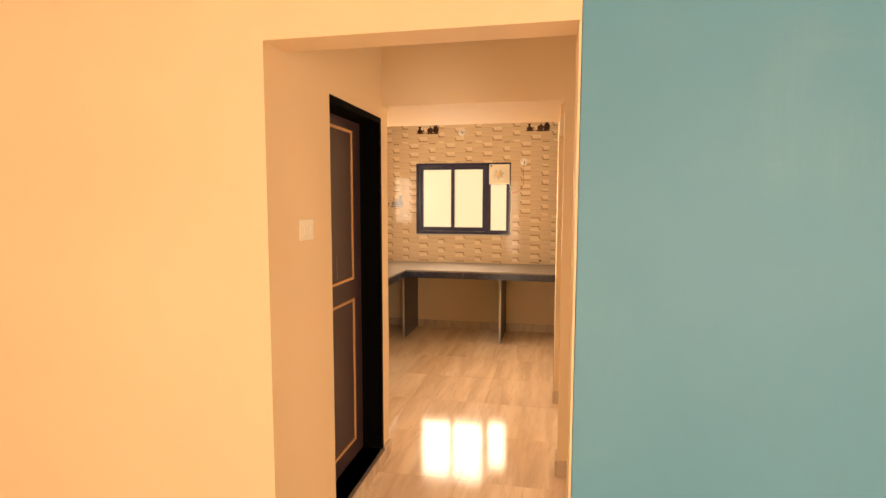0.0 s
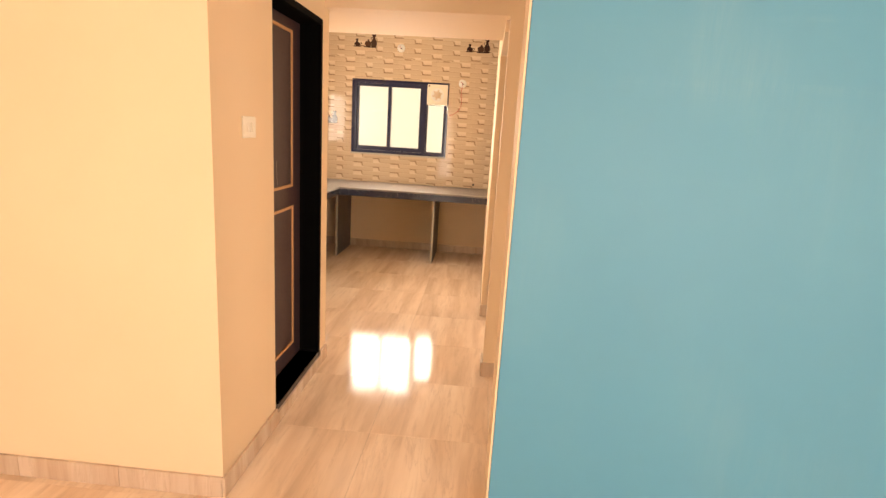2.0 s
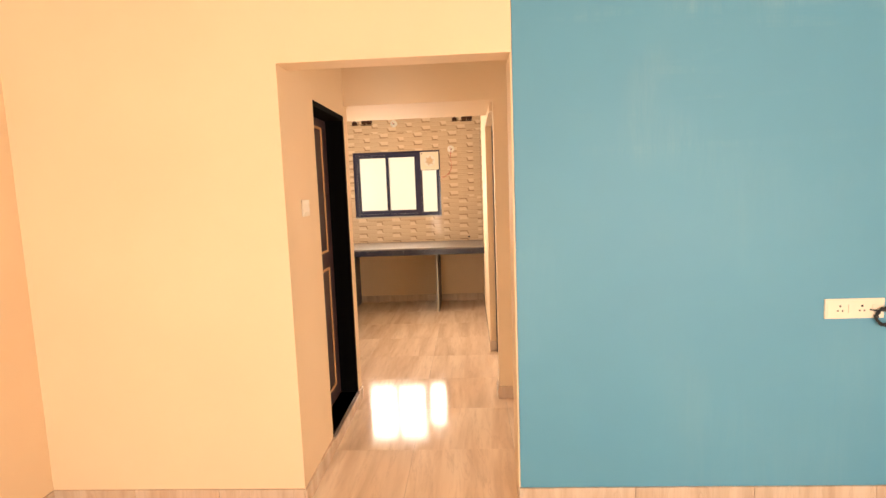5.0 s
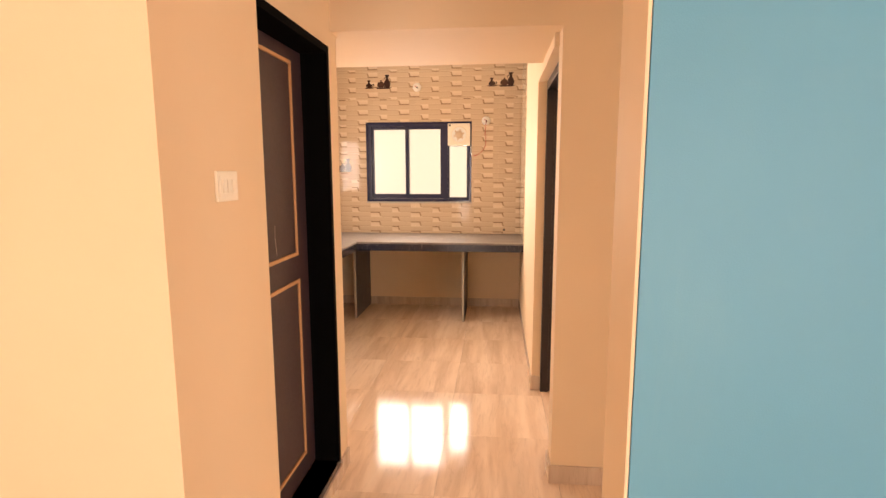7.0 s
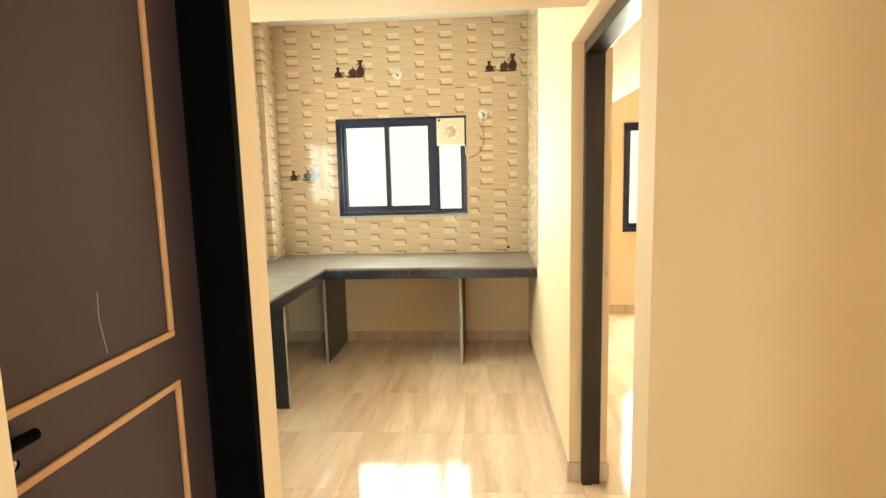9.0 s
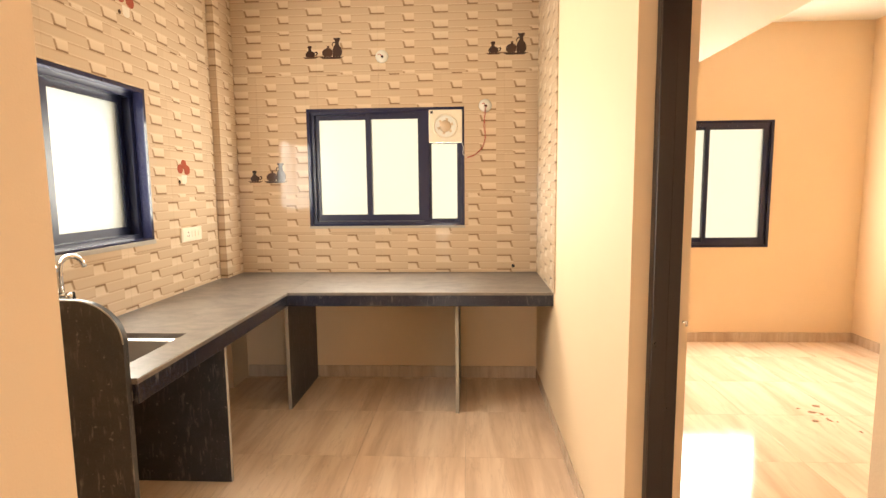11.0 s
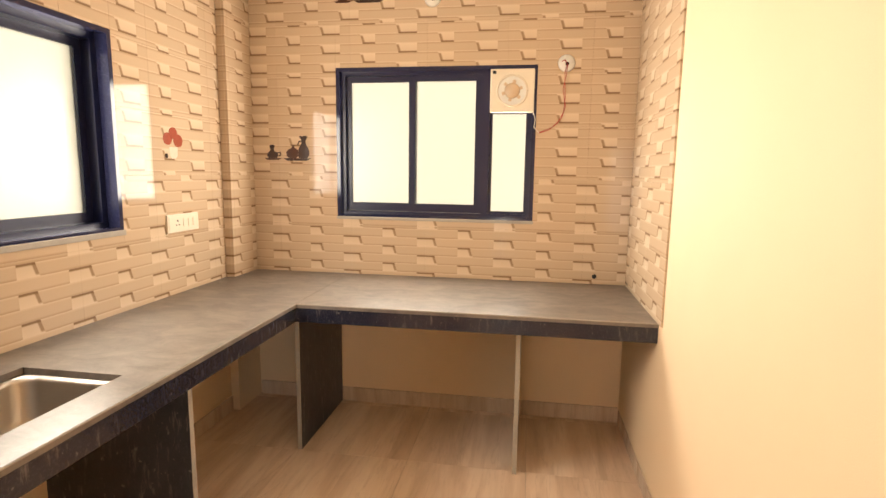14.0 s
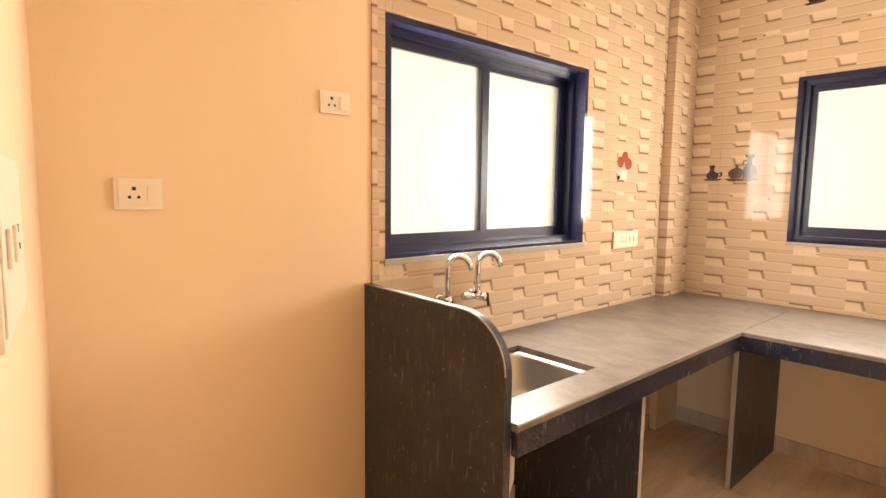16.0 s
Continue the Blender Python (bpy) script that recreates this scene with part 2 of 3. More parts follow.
FRUIT = plain("printed_red_fruit", (0.42, 0.10, 0.06), 0.12, vary=0.7, scale=90)
FRUIT_PALE = plain("printed_pale_bowl", (0.78, 0.70, 0.58), 0.12, vary=0.3, scale=60)
SCRAP = plain("brown_scraps", (0.30, 0.17, 0.10), 0.8)
FAN_TAN = plain("tan_plastic", (0.66, 0.50, 0.34), 0.4)
CEMENT = plain("cement_fillet", (0.45, 0.42, 0.37), 0.9, vary=0.4, bump=0.4)


def glass():
    n = Nodes("window_glass")
    b = n.bsdf
    b.inputs["Base Color"].default_value = (0.97, 0.98, 0.97, 1)
    b.inputs["Roughness"].default_value, b.inputs["Transmission Weight"].default_value, b.inputs["IOR"].default_value = 0.3, 1.0, 1.45
    return n.mat


GLASS = glass()


def glow(name, colour, strength):
    n = Nodes(name)
    e = n.t.nodes.new("ShaderNodeEmission")
    e.inputs[0].default_value, e.inputs[1].default_value = (*colour, 1), strength
    n.t.links.new(e.outputs[0], n.t.nodes["Material Output"].inputs[0])
    return n.mat


HAZE = glow("hazy_sky", (1.0, 0.89, 0.65), 0.76)

# ---- helpers for building ----


def link_mesh(name, bm, material, parent=None):
    me = bpy.data.meshes.new(name)
    bmesh.ops.recalc_face_normals(bm, faces=bm.faces[:])
    if parent:
        root = parent
        while root.parent:
            root = root.parent
        bmesh.ops.translate(bm, verts=bm.verts[:], vec=-root.location)
    bm.to_mesh(me)
    bm.free()
    me.materials.append(material)
    ob = new(name, me)
    ob.parent = parent
    return ob


def part(name, bm, material, parent, label=""):
    """One mesh under a thing or a part. Its shape is given in world places."""
    return tagged(link_mesh(name, bm, material, parent), label)


def thing(name, at, label, category, group="", kind=""):
    ob = new(name)
    ob.location = at
    ob.empty_display_size = 0.05
    return tagged(ob, label, category, group, kind)


def box(x0, x1, y0, y1, z0, z1, bevel=0.0, bm=None):
    bm = bm or bmesh.new()
    m = Matrix.LocRotScale(((x0 + x1) / 2, (y0 + y1) / 2, (z0 + z1) / 2), None, (abs(x1 - x0), abs(y1 - y0), abs(z1 - z0)))
    r = bmesh.ops.create_cube(bm, size=1, matrix=m)
    if bevel:
        edges = list({e for v in r["verts"] for e in v.link_edges})
        bmesh.ops.bevel(bm, geom=edges, offset=bevel, segments=2, profile=0.6, affect="EDGES")
    return bm


def cells(plane, u, v, t, holes=(), bm=None):
    """A slab across plane 'x', 'y' or 'z', from t[0] to t[1], with rectangular holes (u0, u1, v0, v1) right through it."""
    bm = bm or bmesh.new()
    us = sorted({*u, *(a for h in holes for a in h[:2] if u[0] < a < u[1])})
    vs = sorted({*v, *(a for h in holes for a in h[2:] if v[0] < a < v[1])})

    def solid(i, j):
        if not (0 <= i < len(us) - 1 and 0 <= j < len(vs) - 1):
            return False
        a, b = (us[i] + us[i + 1]) / 2, (vs[j] + vs[j + 1]) / 2
        return not any(h[0] < a < h[1] and h[2] < b < h[3] for h in holes)

    made = {}

    def vert(i, j, k):
        if (i, j, k) not in made:
            a, b, c = us[i], vs[j], t[k]
            made[i, j, k] = bm.verts.new({"x": (c, a, b), "y": (a, c, b), "z": (a, b, c)}[plane])
        return made[i, j, k]

    for i in range(len(us) - 1):
        for j in range(len(vs) - 1):
            if not solid(i, j):
                continue
            for k in (0, 1):
                bm.faces.new([vert(i, j, k), vert(i + 1, j, k), vert(i + 1, j + 1, k), vert(i, j + 1, k)])
            for (di, dj), (a, b) in (((-1, 0), ((i, j), (i, j + 1))), ((1, 0), ((i + 1, j), (i + 1, j + 1))), ((0, -1), ((i, j), (i + 1, j))), ((0, 1), ((i, j + 1), (i + 1, j + 1)))):
                if not solid(i + di, j + dj):
                    bm.faces.new([vert(*a, 0), vert(*b, 0), vert(*b, 1), vert(*a, 1)])
    return bm


def outline(points, plane, t0, t1, bm=None):
    """A flat shape of a given outline, drawn out from t0 to t1."""
    bm = bm or bmesh.new()

    def at(a, b, c):
        return {"x": (c, a, b), "y": (a, c, b), "z": (a, b, c)}[plane]

    lo = [bm.verts.new(at(a, b, t0)) for a, b in points]
    hi = [bm.verts.new(at(a, b, t1)) for a, b in points]
    bm.faces.new(lo)
    bm.faces.new(hi)
    for k in range(len(points)):
        q = (k + 1) % len(points)
        bm.faces.new([lo[k], lo[q], hi[q], hi[k]])
    return bm


def disc(centre, axis, radius, depth, seg=28, bm=None, taper=1.0):
    """A round plate or rod along an axis."""
    bm = bm or bmesh.new()
    q = Vector(axis).to_track_quat("Z", "Y").to_matrix().to_4x4()
    bmesh.ops.create_cone(bm, cap_ends=True, segments=seg, radius1=radius, radius2=radius * taper, depth=depth, matrix=Matrix.Translation(centre) @ q)
    return bm


def tube(points, radius, seg=10, bm=None):
    """A round pipe or wire through the points."""
    bm = bm or bmesh.new()
    pts = [Vector(p) for p in points]
    rings, side = [], None
    for k, p in enumerate(pts):
        d = (pts[min(k + 1, len(pts) - 1)] - pts[max(k - 1, 0)]).normalized()
        if side is None:
            side = d.orthogonal().normalized()
        side = (side - d * side.dot(d)).normalized()
        up = d.cross(side)
        rings.append([bm.verts.new(p + radius * (math.cos(a) * side + math.sin(a) * up)) for a in (2 * math.pi * s / seg for s in range(seg))])
    for r0, r1 in zip(rings, rings[1:]):
        for s in range(seg):
            bm.faces.new([r0[s], r0[(s + 1) % seg], r1[(s + 1) % seg], r1[s]])
    bm.faces.new(rings[0])
    bm.faces.new(rings[-1])
    return bm


def smooth(ob):
    for f in ob.data.polygons:
        f.use_smooth = True
    return ob


def structure(name, bm, material, label, category):
    return tagged(link_mesh(name, bm, material), label, category, kind="structure")


# ---- plan ----
TOP = 2.95          # ceiling
LX0, LX1, LY0 = -2.25, 3.60, -2.60      # living room
LW = 2.273          # its end wall, with the passage opening
CX0, CX1 = -0.908, 0.161                 # passage
KY0, KY1 = 3.708, 7.18                   # kitchen
KX0, KX1 = -2.238, 0.138
BX0, BX1, BY1 = 0.325, 3.24, 8.20       # bedroom
HEAD = 2.197
PX = 0.160          # corner of the side passage
DOOR = (2.840, 3.582, 0.098, 2.122)       # bathroom door opening: y, y, z, z
RDOOR = (3.78, 4.80, 0.0, 2.14)         # bedroom door opening
WIN_B = (-1.626, -0.42, 1.208, 2.108)   # kitchen end window: x, x, z, z
WIN_L = (4.87, 6.095, 1.21, 2.075)      # kitchen side window: y, y, z, z
WIN_R = (1.25, 2.415, 0.915, 2.09)        # bedroom window

# ---- walls ----
CREAM_WALL = "smooth cream painted plaster wall"
wall_living_end = structure("wall_living_end", cells("y", (CX0, CX1 + 0.026), (HEAD, TOP), (LW, LW + 0.157), (), cells("y", (LX0 - 0.15, CX0), (0, TOP), (LW, LW + 0.235))), CREAM, "cream painted plaster wall with passage opening", "wall")
wall_blue = structure("wall_blue", cells("y", (CX1 + 0.028, LX1), (0, TOP), (LW - 0.003, LW + 0.214)), BLUE, "sky blue painted accent wall with pale scuffs", "wall")
structure("wall_blue_back", cells("y", (CX1 + 0.028, LX1), (0, TOP), (LW + 0.217, LW + 0.237)), CREAM, CREAM_WALL, "wall")
structure("wall_blue_edge", cells("y", (CX1 + 0.018, CX1 + 0.026), (0, HEAD - 0.002), (LW, LW + 0.237)), CREAM, "cream painted end of the blue wall", "wall")
structure("wall_living_left", cells("x", (LY0, LW), (0, TOP), (LX0 - 0.15, LX0)), CREAM, CREAM_WALL, "wall")
# the hole is an unseen opening, added to go with the passage lamp
structure("wall_living_right", cells("x", (LY0, 3.78), (0, TOP), (LX1, LX1 + 0.15), [(2.56, 3.40, 0.9, 2.1)]), CREAM, CREAM_WALL, "wall")
# both holes are out of view, cut for the added living room lamps
structure("wall_living_back", cells("y", (LX0 - 0.15, LX1 + 0.15), (0, TOP), (LY0 - 0.2, LY0), [(-2.12, -0.92, -1, 2.2), (1.2, 2.9, -1, 2.2)]), CREAM, "cream wall with two unseen openings added for light", "wall")
wall_bath = structure("wall_bathroom", cells("x", (LW + 0.235, KY0), (0, TOP), (CX0 - 0.18, CX0), [DOOR]), CREAM, "cream wall with bathroom door opening", "wall")
structure("wall_kitchen_near", outline([(KX0, 3.765), (CX0 - 0.18, 3.605), (CX0 - 0.18, 3.7455), (KX0, 3.885)], "z", 0, TOP), CREAM, CREAM_WALL, "wall")
structure("wall_passage", cells("y", (PX, LX1), (0, TOP), (3.63, 3.78), [(0.905, 1.655, -1, 2.05)]), CREAM, "cream wall of the side passage", "wall")
structure("wall_bedroom_partition", cells("x", (3.78, BY1), (0, TOP), (KX1, BX0), [RDOOR]), CREAM, "cream wall with bedroom doorway", "wall")
wall_end = structure("wall_kitchen_end", cells("y", (KX0 - 0.2, KX1), (0, TOP), (KY1, KY1 + 0.2), [WIN_B]), CREAM, "cream kitchen wall, tiled above the counter", "wall")
wall_side = structure("wall_kitchen_side", cells("x", (KY0 - 0.1, KY1), (0, TOP), (KX0 - 0.2, KX0), [WIN_L]), CREAM, "cream kitchen wall, tiled above the counter", "wall")
wall_pier = structure("wall_pier", box(KX0, -2.186, 6.905, KY1, 0, TOP), CREAM, "narrow tiled pier in the kitchen corner", "wall")
structure("wall_bedroom_end", cells("y", (BX0, BX1 + 0.15), (0, TOP), (BY1, BY1 + 0.2), [WIN_R]), CREAM, "cream bedroom wall with a window", "wall")
structure("wall_bedroom_right", cells("x", (3.78, BY1), (0, TOP), (BX1, BX1 + 0.15)), CREAM, CREAM_WALL, "wall")
structure("header_beam", cells("y", (CX0, CX1), (HEAD, TOP), (3.62, 3.74)), CREAM, "cream beam over the kitchen opening", "beam")
structure("loft_slab", box(KX0, KX1, 3.741, 4.46, HEAD, HEAD + 0.10), CREAM, "cream storage loft slab over the kitchen entrance", "loft")
structure("bedroom_loft", box(BX0, 0.925, 3.78, BY1, HEAD, HEAD + 0.10), CREAM, "cream storage loft slab along the bedroom wall", "loft")
structure("ceiling", box(LX0 - 0.15, LX1 + 0.15, LY0 - 0.2, BY1 + 0.2, TOP, TOP + 0.12), WHITE, "off-white painted ceiling", "ceiling")
floor = structure("floor", box(LX0 - 0.15, LX1 + 0.15, LY0 - 0.2, BY1 + 0.2, -0.12, -0.004), GROUT, "polished beige marble-look tiled floor", "floor")


# ---- skirting ----
def skirting(x0, x1, y0, y1, h=0.092):
    """A run of stone skirting in lengths of about 0.6 m."""
    long_x = (x1 - x0) > (y1 - y0)
    a0, a1 = (x0, x1) if long_x else (y0, y1)
    run = thing("baseboard", ((x0 + x1) / 2, (y0 + y1) / 2, 0), "beige marble-look tile skirting", "skirting", kind="structure")
    k = max(1, math.ceil((a1 - a0) / 0.62))
    for i in range(k):
        b0, b1 = a0 + (a1 - a0) * i / k + 0.0008, a0 + (a1 - a0) * (i + 1) / k - 0.0008
        r = random.uniform(-0.0012, 0.0012)
        args = (b0, b1, y0, y1) if long_x else (x0, x1, b0, b1)
        part("skirting_tile", box(*args, 0, h + r, 0.0025), SKIRT_STONE, run)


S = 0.013
skirting(LX0, CX0, LW - S, LW)
skirting(CX1 + 0.018, LX1, LW - 0.003 - S, LW - 0.003)
skirting(LX0, LX0 + S, LY0, LW - S)
skirting(LX1 - S, LX1, LY0, LW - S)
skirting(CX0, CX0 + S, LW - S, DOOR[0])
skirting(CX0, CX0 + S, DOOR[0], DOOR[1], 0.068)
skirting(CX0, CX0 + S, DOOR[1], KY0, 0.092)
skirting(PX - S, 0.90, 3.63 - S, 3.63)
skirting(PX - S, PX, 3.63, RDOOR[0])
skirting(KX1 - 0.005, KX1, RDOOR[1], KY1 - S, 0.085)
skirting(KX0 + 0.06, KX1 - 0.005, KY1 - S, KY1)
skirting(KX0, KX0 + S, 4.83, 6.90)
skirting(KX0, KX0 + S, KY0 + 0.18, 4.78)
skirting(BX0, BX1, BY1 - S, BY1)
skirting(BX1 - S, BX1, 3.78, BY1 - S)
skirting(BX0, BX0 + S, RDOOR[1], BY1 - S)
skirting(KX1 - 0.012, BX0 + 0.004, RDOOR[1] - 0.012, RDOOR[1], 0.10)


# ---- windows ----
def sash(parent, plane, u0, u1, v0, v1, t, wide=0.04, deep=0.022, foot=0.05):
    """One glazed sash with its own rails and pane."""
    s = part("sash", cells(plane, (u0, u1), (v0, v1), (t - deep / 2, t + deep / 2), [(u0 + wide, u1 - wide, v0 + foot, v1 - wide)]), ALU, parent)
    pane = part("pane", cells(plane, (u0 + wide - 0.006, u1 - wide + 0.006), (v0 + foot - 0.006, v1 - wide + 0.006), (t - 0.0025, t + 0.0025)), GLASS, s, "clear window glass")
    pane.visible_shadow = False
    return s


def surround(parent, plane, w, t0, t1, thick=0.022):
    """Four polished black stone slabs that line the opening."""
    u0, u1, v0, v1 = w
    for a in ((u0, u1, v0, v0 + thick), (u0, u1, v1 - thick, v1), (u0, u0 + thick, v0 + thick, v1 - thick), (u1 - thick, u1, v0 + thick, v1 - thick)):
        part("stone_lining", cells(plane, a[:2], a[2:], (t0, t1)), STONE_SURROUND, parent)


# end window: two sliding sashes, a fixed light and the exhaust fan's panel
win = thing("window_1", (-1.02, KY1, WIN_B[2]), "dark framed sliding window with a narrow fixed light", "window", kind="structure")
surround(win, "y", WIN_B, KY1 - 0.008, KY1 + 0.15)
part("sill", box(WIN_B[0] - 0.004, WIN_B[1] + 0.004, KY1 - 0.014, KY1 - 0.0085, WIN_B[2] - 0.012, WIN_B[2] + 0.006, 0.002), CEMENT, win, "thin cement fillet")
part("window_frame", cells("y", (WIN_B[0] + 0.022, WIN_B[1] - 0.022), (WIN_B[2] + 0.022, WIN_B[3] - 0.022), (KY1 + 0.02, KY1 + 0.085),
     [(WIN_B[0] + 0.05, -0.735, WIN_B[2] + 0.04, WIN_B[3] - 0.045), (-0.69, WIN_B[1] - 0.04, WIN_B[2] + 0.04, WIN_B[3] - 0.045)]), ALU, win)
sash(win, "y", -1.585, -1.135, 1.250, 2.068, KY1 + 0.055)
sash(win, "y", -1.178, -0.735, 1.250, 2.068, KY1 + 0.032)
sash(win, "y", -0.695, -0.455, 1.244, 1.86, KY1 + 0.045, 0.022, 0.02, 0.02)

# side window: two sliding sashes deep in the wall
win = thing("window_2", (KX0, 5.48, WIN_L[2]), "dark framed two-sash sliding window over the sink", "window", kind="structure")
surround(win, "x", WIN_L, KX0 - 0.17, KX0 + 0.008)
part("sill", box(KX0 + 0.0085, KX0 + 0.016, WIN_L[0] - 0.006, WIN_L[1] + 0.004, WIN_L[2] - 0.014, WIN_L[2] + 0.010, 0.002), CEMENT, win, "thin pale cement fillet")
part("window_frame", cells("x", (WIN_L[0] + 0.022, WIN_L[1] - 0.022), (WIN_L[2] + 0.022, WIN_L[3] - 0.022), (KX0 - 0.13, KX0 - 0.05),
     [(WIN_L[0] + 0.05, WIN_L[1] - 0.05, WIN_L[2] + 0.045, WIN_L[3] - 0.05)]), ALU, win)
sash(win, "x", 4.915, 5.475, 1.250, 2.03, KX0 - 0.085)
sash(win, "x", 5.435, 6.05, 1.250, 2.03, KX0 - 0.108)

# bedroom window
win = thing("window_3", (1.85, BY1, WIN_R[2]), "dark framed sliding bedroom window", "window", kind="structure")
surround(win, "y", WIN_R, BY1 - 0.008, BY1 + 0.15)
part("window_frame", cells("y", (WIN_R[0] + 0.022, WIN_R[1] - 0.022), (WIN_R[2] + 0.022, WIN_R[3] - 0.022), (BY1 + 0.02, BY1 + 0.085),
     [(WIN_R[0] + 0.05, WIN_R[1] - 0.05, WIN_R[2] + 0.045, WIN_R[3] - 0.05)]), ALU, win)
sash(win, "y", 1.29, 1.85, 0.955, 2.05, BY1 + 0.055)
sash(win, "y", 1.81, 2.375, 0.955, 2.05, BY1 + 0.032)

# bright haze outside the windows and outside the added, unseen openings
for name, bm in (("backdrop_end", box(-3.2, 3.6, 9.6, 9.62, -1, 4.5)), ("backdrop_side", box(-4.4, -4.38, 2.5, 9.0, -1, 4.5)), ("backdrop_behind", box(-5, 3, -5.02, -5.0, -1, 4.5)), ("backdrop_passage", box(5.0, 5.02, 1.5, 4.5, -1, 4.5))):
    structure(name, bm, HAZE, "pale hazy daylight sky", "sky")


# ---- bathroom door ----
def panel_bead(parent, y0, y1, z0, z1, x, w=0.016):
    for a in ((y0, y1, z0, z0 + w), (y0, y1, z1 - w, z1), (y0, y0 + w, z0 + w, z1 - w), (y1 - w, y1, z0 + w, z1 - w)):
        part("bead", box(x, x + 0.009, *a, 0.003), BEAD, parent, "pale grooved wooden bead")


d1 = thing("door_1", (-0.98, 3.19, 0.10), "closed dark brown flush door with pale bead panels", "door", kind="structure")
y0, y1, z0, z1 = DOOR
part("jamb", box(CX0 - 0.178, CX0 - 0.06, y0, y0 + 0.016, z0, z1 - 0.035, 0.003), FRAME_BLACK, d1, "black painted jamb")
part("jamb", box(CX0 - 0.178, CX0 + 0.003, y1 - 0.035, y1, z0, z1 - 0.035, 0.003), FRAME_BLACK, d1, "black painted jamb")
part("lintel", box(CX0 - 0.178, CX0 + 0.003, y0, y1, z1 - 0.035, z1, 0.003), FRAME_BLACK, d1, "black painted frame head")
part("threshold", box(CX0 - 0.178, CX0 + 0.004, y0, y1, z0 - 0.03, z0, 0.003), GRANITE_EDGE, d1, "polished black stone threshold")
leaf = part("leaf", box(-1.062, -1.028, y0 + 0.023, y1 - 0.036, z0 + 0.006, z1 - 0.037, 0.002), DOOR_BROWN, d1)
panel_bead(leaf, 2.905, 3.408, 1.178, 2.028, -1.028)
panel_bead(leaf, 2.905, 3.414, 0.212, 1.068, -1.028)
latch = part("latch", box(-1.028, -1.022, 2.889, 2.955, 1.106, 1.176, 0.002), FRAME_BLACK, leaf)
for bm in (tube([(-1.008, 2.868, 1.141), (-1.008, 2.985, 1.141)], 0.010),):
    smooth(part("bolt", bm, FRAME_BLACK, leaf))
for y, z in ((2.935, 1.171), (2.943, 1.109)):
    smooth(part("stud", disc((-1.016, y, z), (1, 0, 0), 0.009, 0.014, 14), CHROME, leaf, "bright steel stud"))
part("bolt_knob", tube([(-1.008, 2.915, 1.141), (-0.985, 2.905, 1.119)], 0.007), FRAME_BLACK, leaf)
sc = part("scratch", tube([(-1.0278, 3.18, 1.333), (-1.0278, 3.177, 1.283), (-1.0278, 3.19, 1.208)], 0.0009, 5), SAWN, leaf, "thin pale scratch")

# dark door in the side passage
d2 = thing("door_2", (1.28, 3.71, 0), "closed dark brown door in the side passage", "door", kind="structure")
part("jamb", box(0.905, 0.975, 3.62, 3.75, 0, 2.05, 0.004), FRAME_BLACK, d2)
part("jamb", box(1.585, 1.655, 3.62, 3.75, 0, 2.05, 0.004), FRAME_BLACK, d2)
part("lintel", box(0.975, 1.585, 3.62, 3.75, 1.98, 2.05, 0.004), FRAME_BLACK, d2)
part("leaf", box(0.975, 1.585, 3.69, 3.73, 0.005, 1.98, 0.002), DOOR_BROWN, d2)

# open frame of the bedroom doorway
d3 = thing("door_frame", (0.24, 4.29, 0), "glossy dark brown wooden door frame, no leaf", "door frame", kind="structure")
for ya, yb, stop in ((RDOOR[0], RDOOR[0] + 0.036, 0.010), (RDOOR[1] - 0.036, RDOOR[1], -0.010)):
    j = part("jamb", box(0.195, 0.285, ya, yb, 0, RDOOR[3] - 0.055, 0.004), WOOD_FRAME, d3)
    yc = yb if stop > 0 else ya
    part("rebate", box(0.195, 0.245, min(yc, yc + stop), max(yc, yc + stop), 0, RDOOR[3] - 0.067, 0.003), WOOD_FRAME, j)
part("lintel", box(0.195, 0.285, RDOOR[0], RDOOR[1], RDOOR[3] - 0.055, RDOOR[3], 0.004), WOOD_FRAME, d3)
smooth(part("latch_keeper", tube([(0.285, 4.74, 1.075), (0.298, 4.74, 1.075), (0.298, 4.74, 1.062)], 0.004), CHROME, d3, "small steel latch keeper"))

# ---- kitchen counter ----
CT, CB = 0.85, 0.757
CF_X, CF_Y = -1.55, 6.368
SINK = (-2.045, -1.685, 4.90, 5.395)
ct = thing("kitchen_counter", (-1.6, 6.0, 0), "L-shaped dusty dark granite counter on stone panels", "kitchen counter")
part("worktop", cells("z", (KX0, CF_X), (4.815, KY1), (CT - 0.022, CT), [SINK]), GRANITE_TOP, ct, "dusty grey granite slab")
part("worktop", cells("z", (CF_X + 0.0015, KX1), (CF_Y, KY1), (CT - 0.022, CT - 0.0008)), GRANITE_TOP, ct, "dusty grey granite slab")
part("apron", box(CF_X - 0.022, CF_X - 0.001, 4.815, CF_Y, CB, CT - 0.0225, 0.002), GRANITE_EDGE, ct, "polished black granite edge strip")
part("apron", box(CF_X - 0.021, KX1, CF_Y + 0.001, CF_Y + 0.022, CB, CT - 0.0225, 0.002), GRANITE_EDGE, ct, "polished black granite edge strip")
part("nosing", tube([(CF_X - 0.001, 4.815, CT - 0.004), (CF_X - 0.001, CF_Y, CT - 0.004)], 0.0035, 8), SAWN, ct, "worn pale arris")
part("nosing", tube([(CF_X, CF_Y + 0.001, CT - 0.004), (KX1, CF_Y + 0.001, CT - 0.004)], 0.0035, 8), SAWN, ct, "worn pale arris")
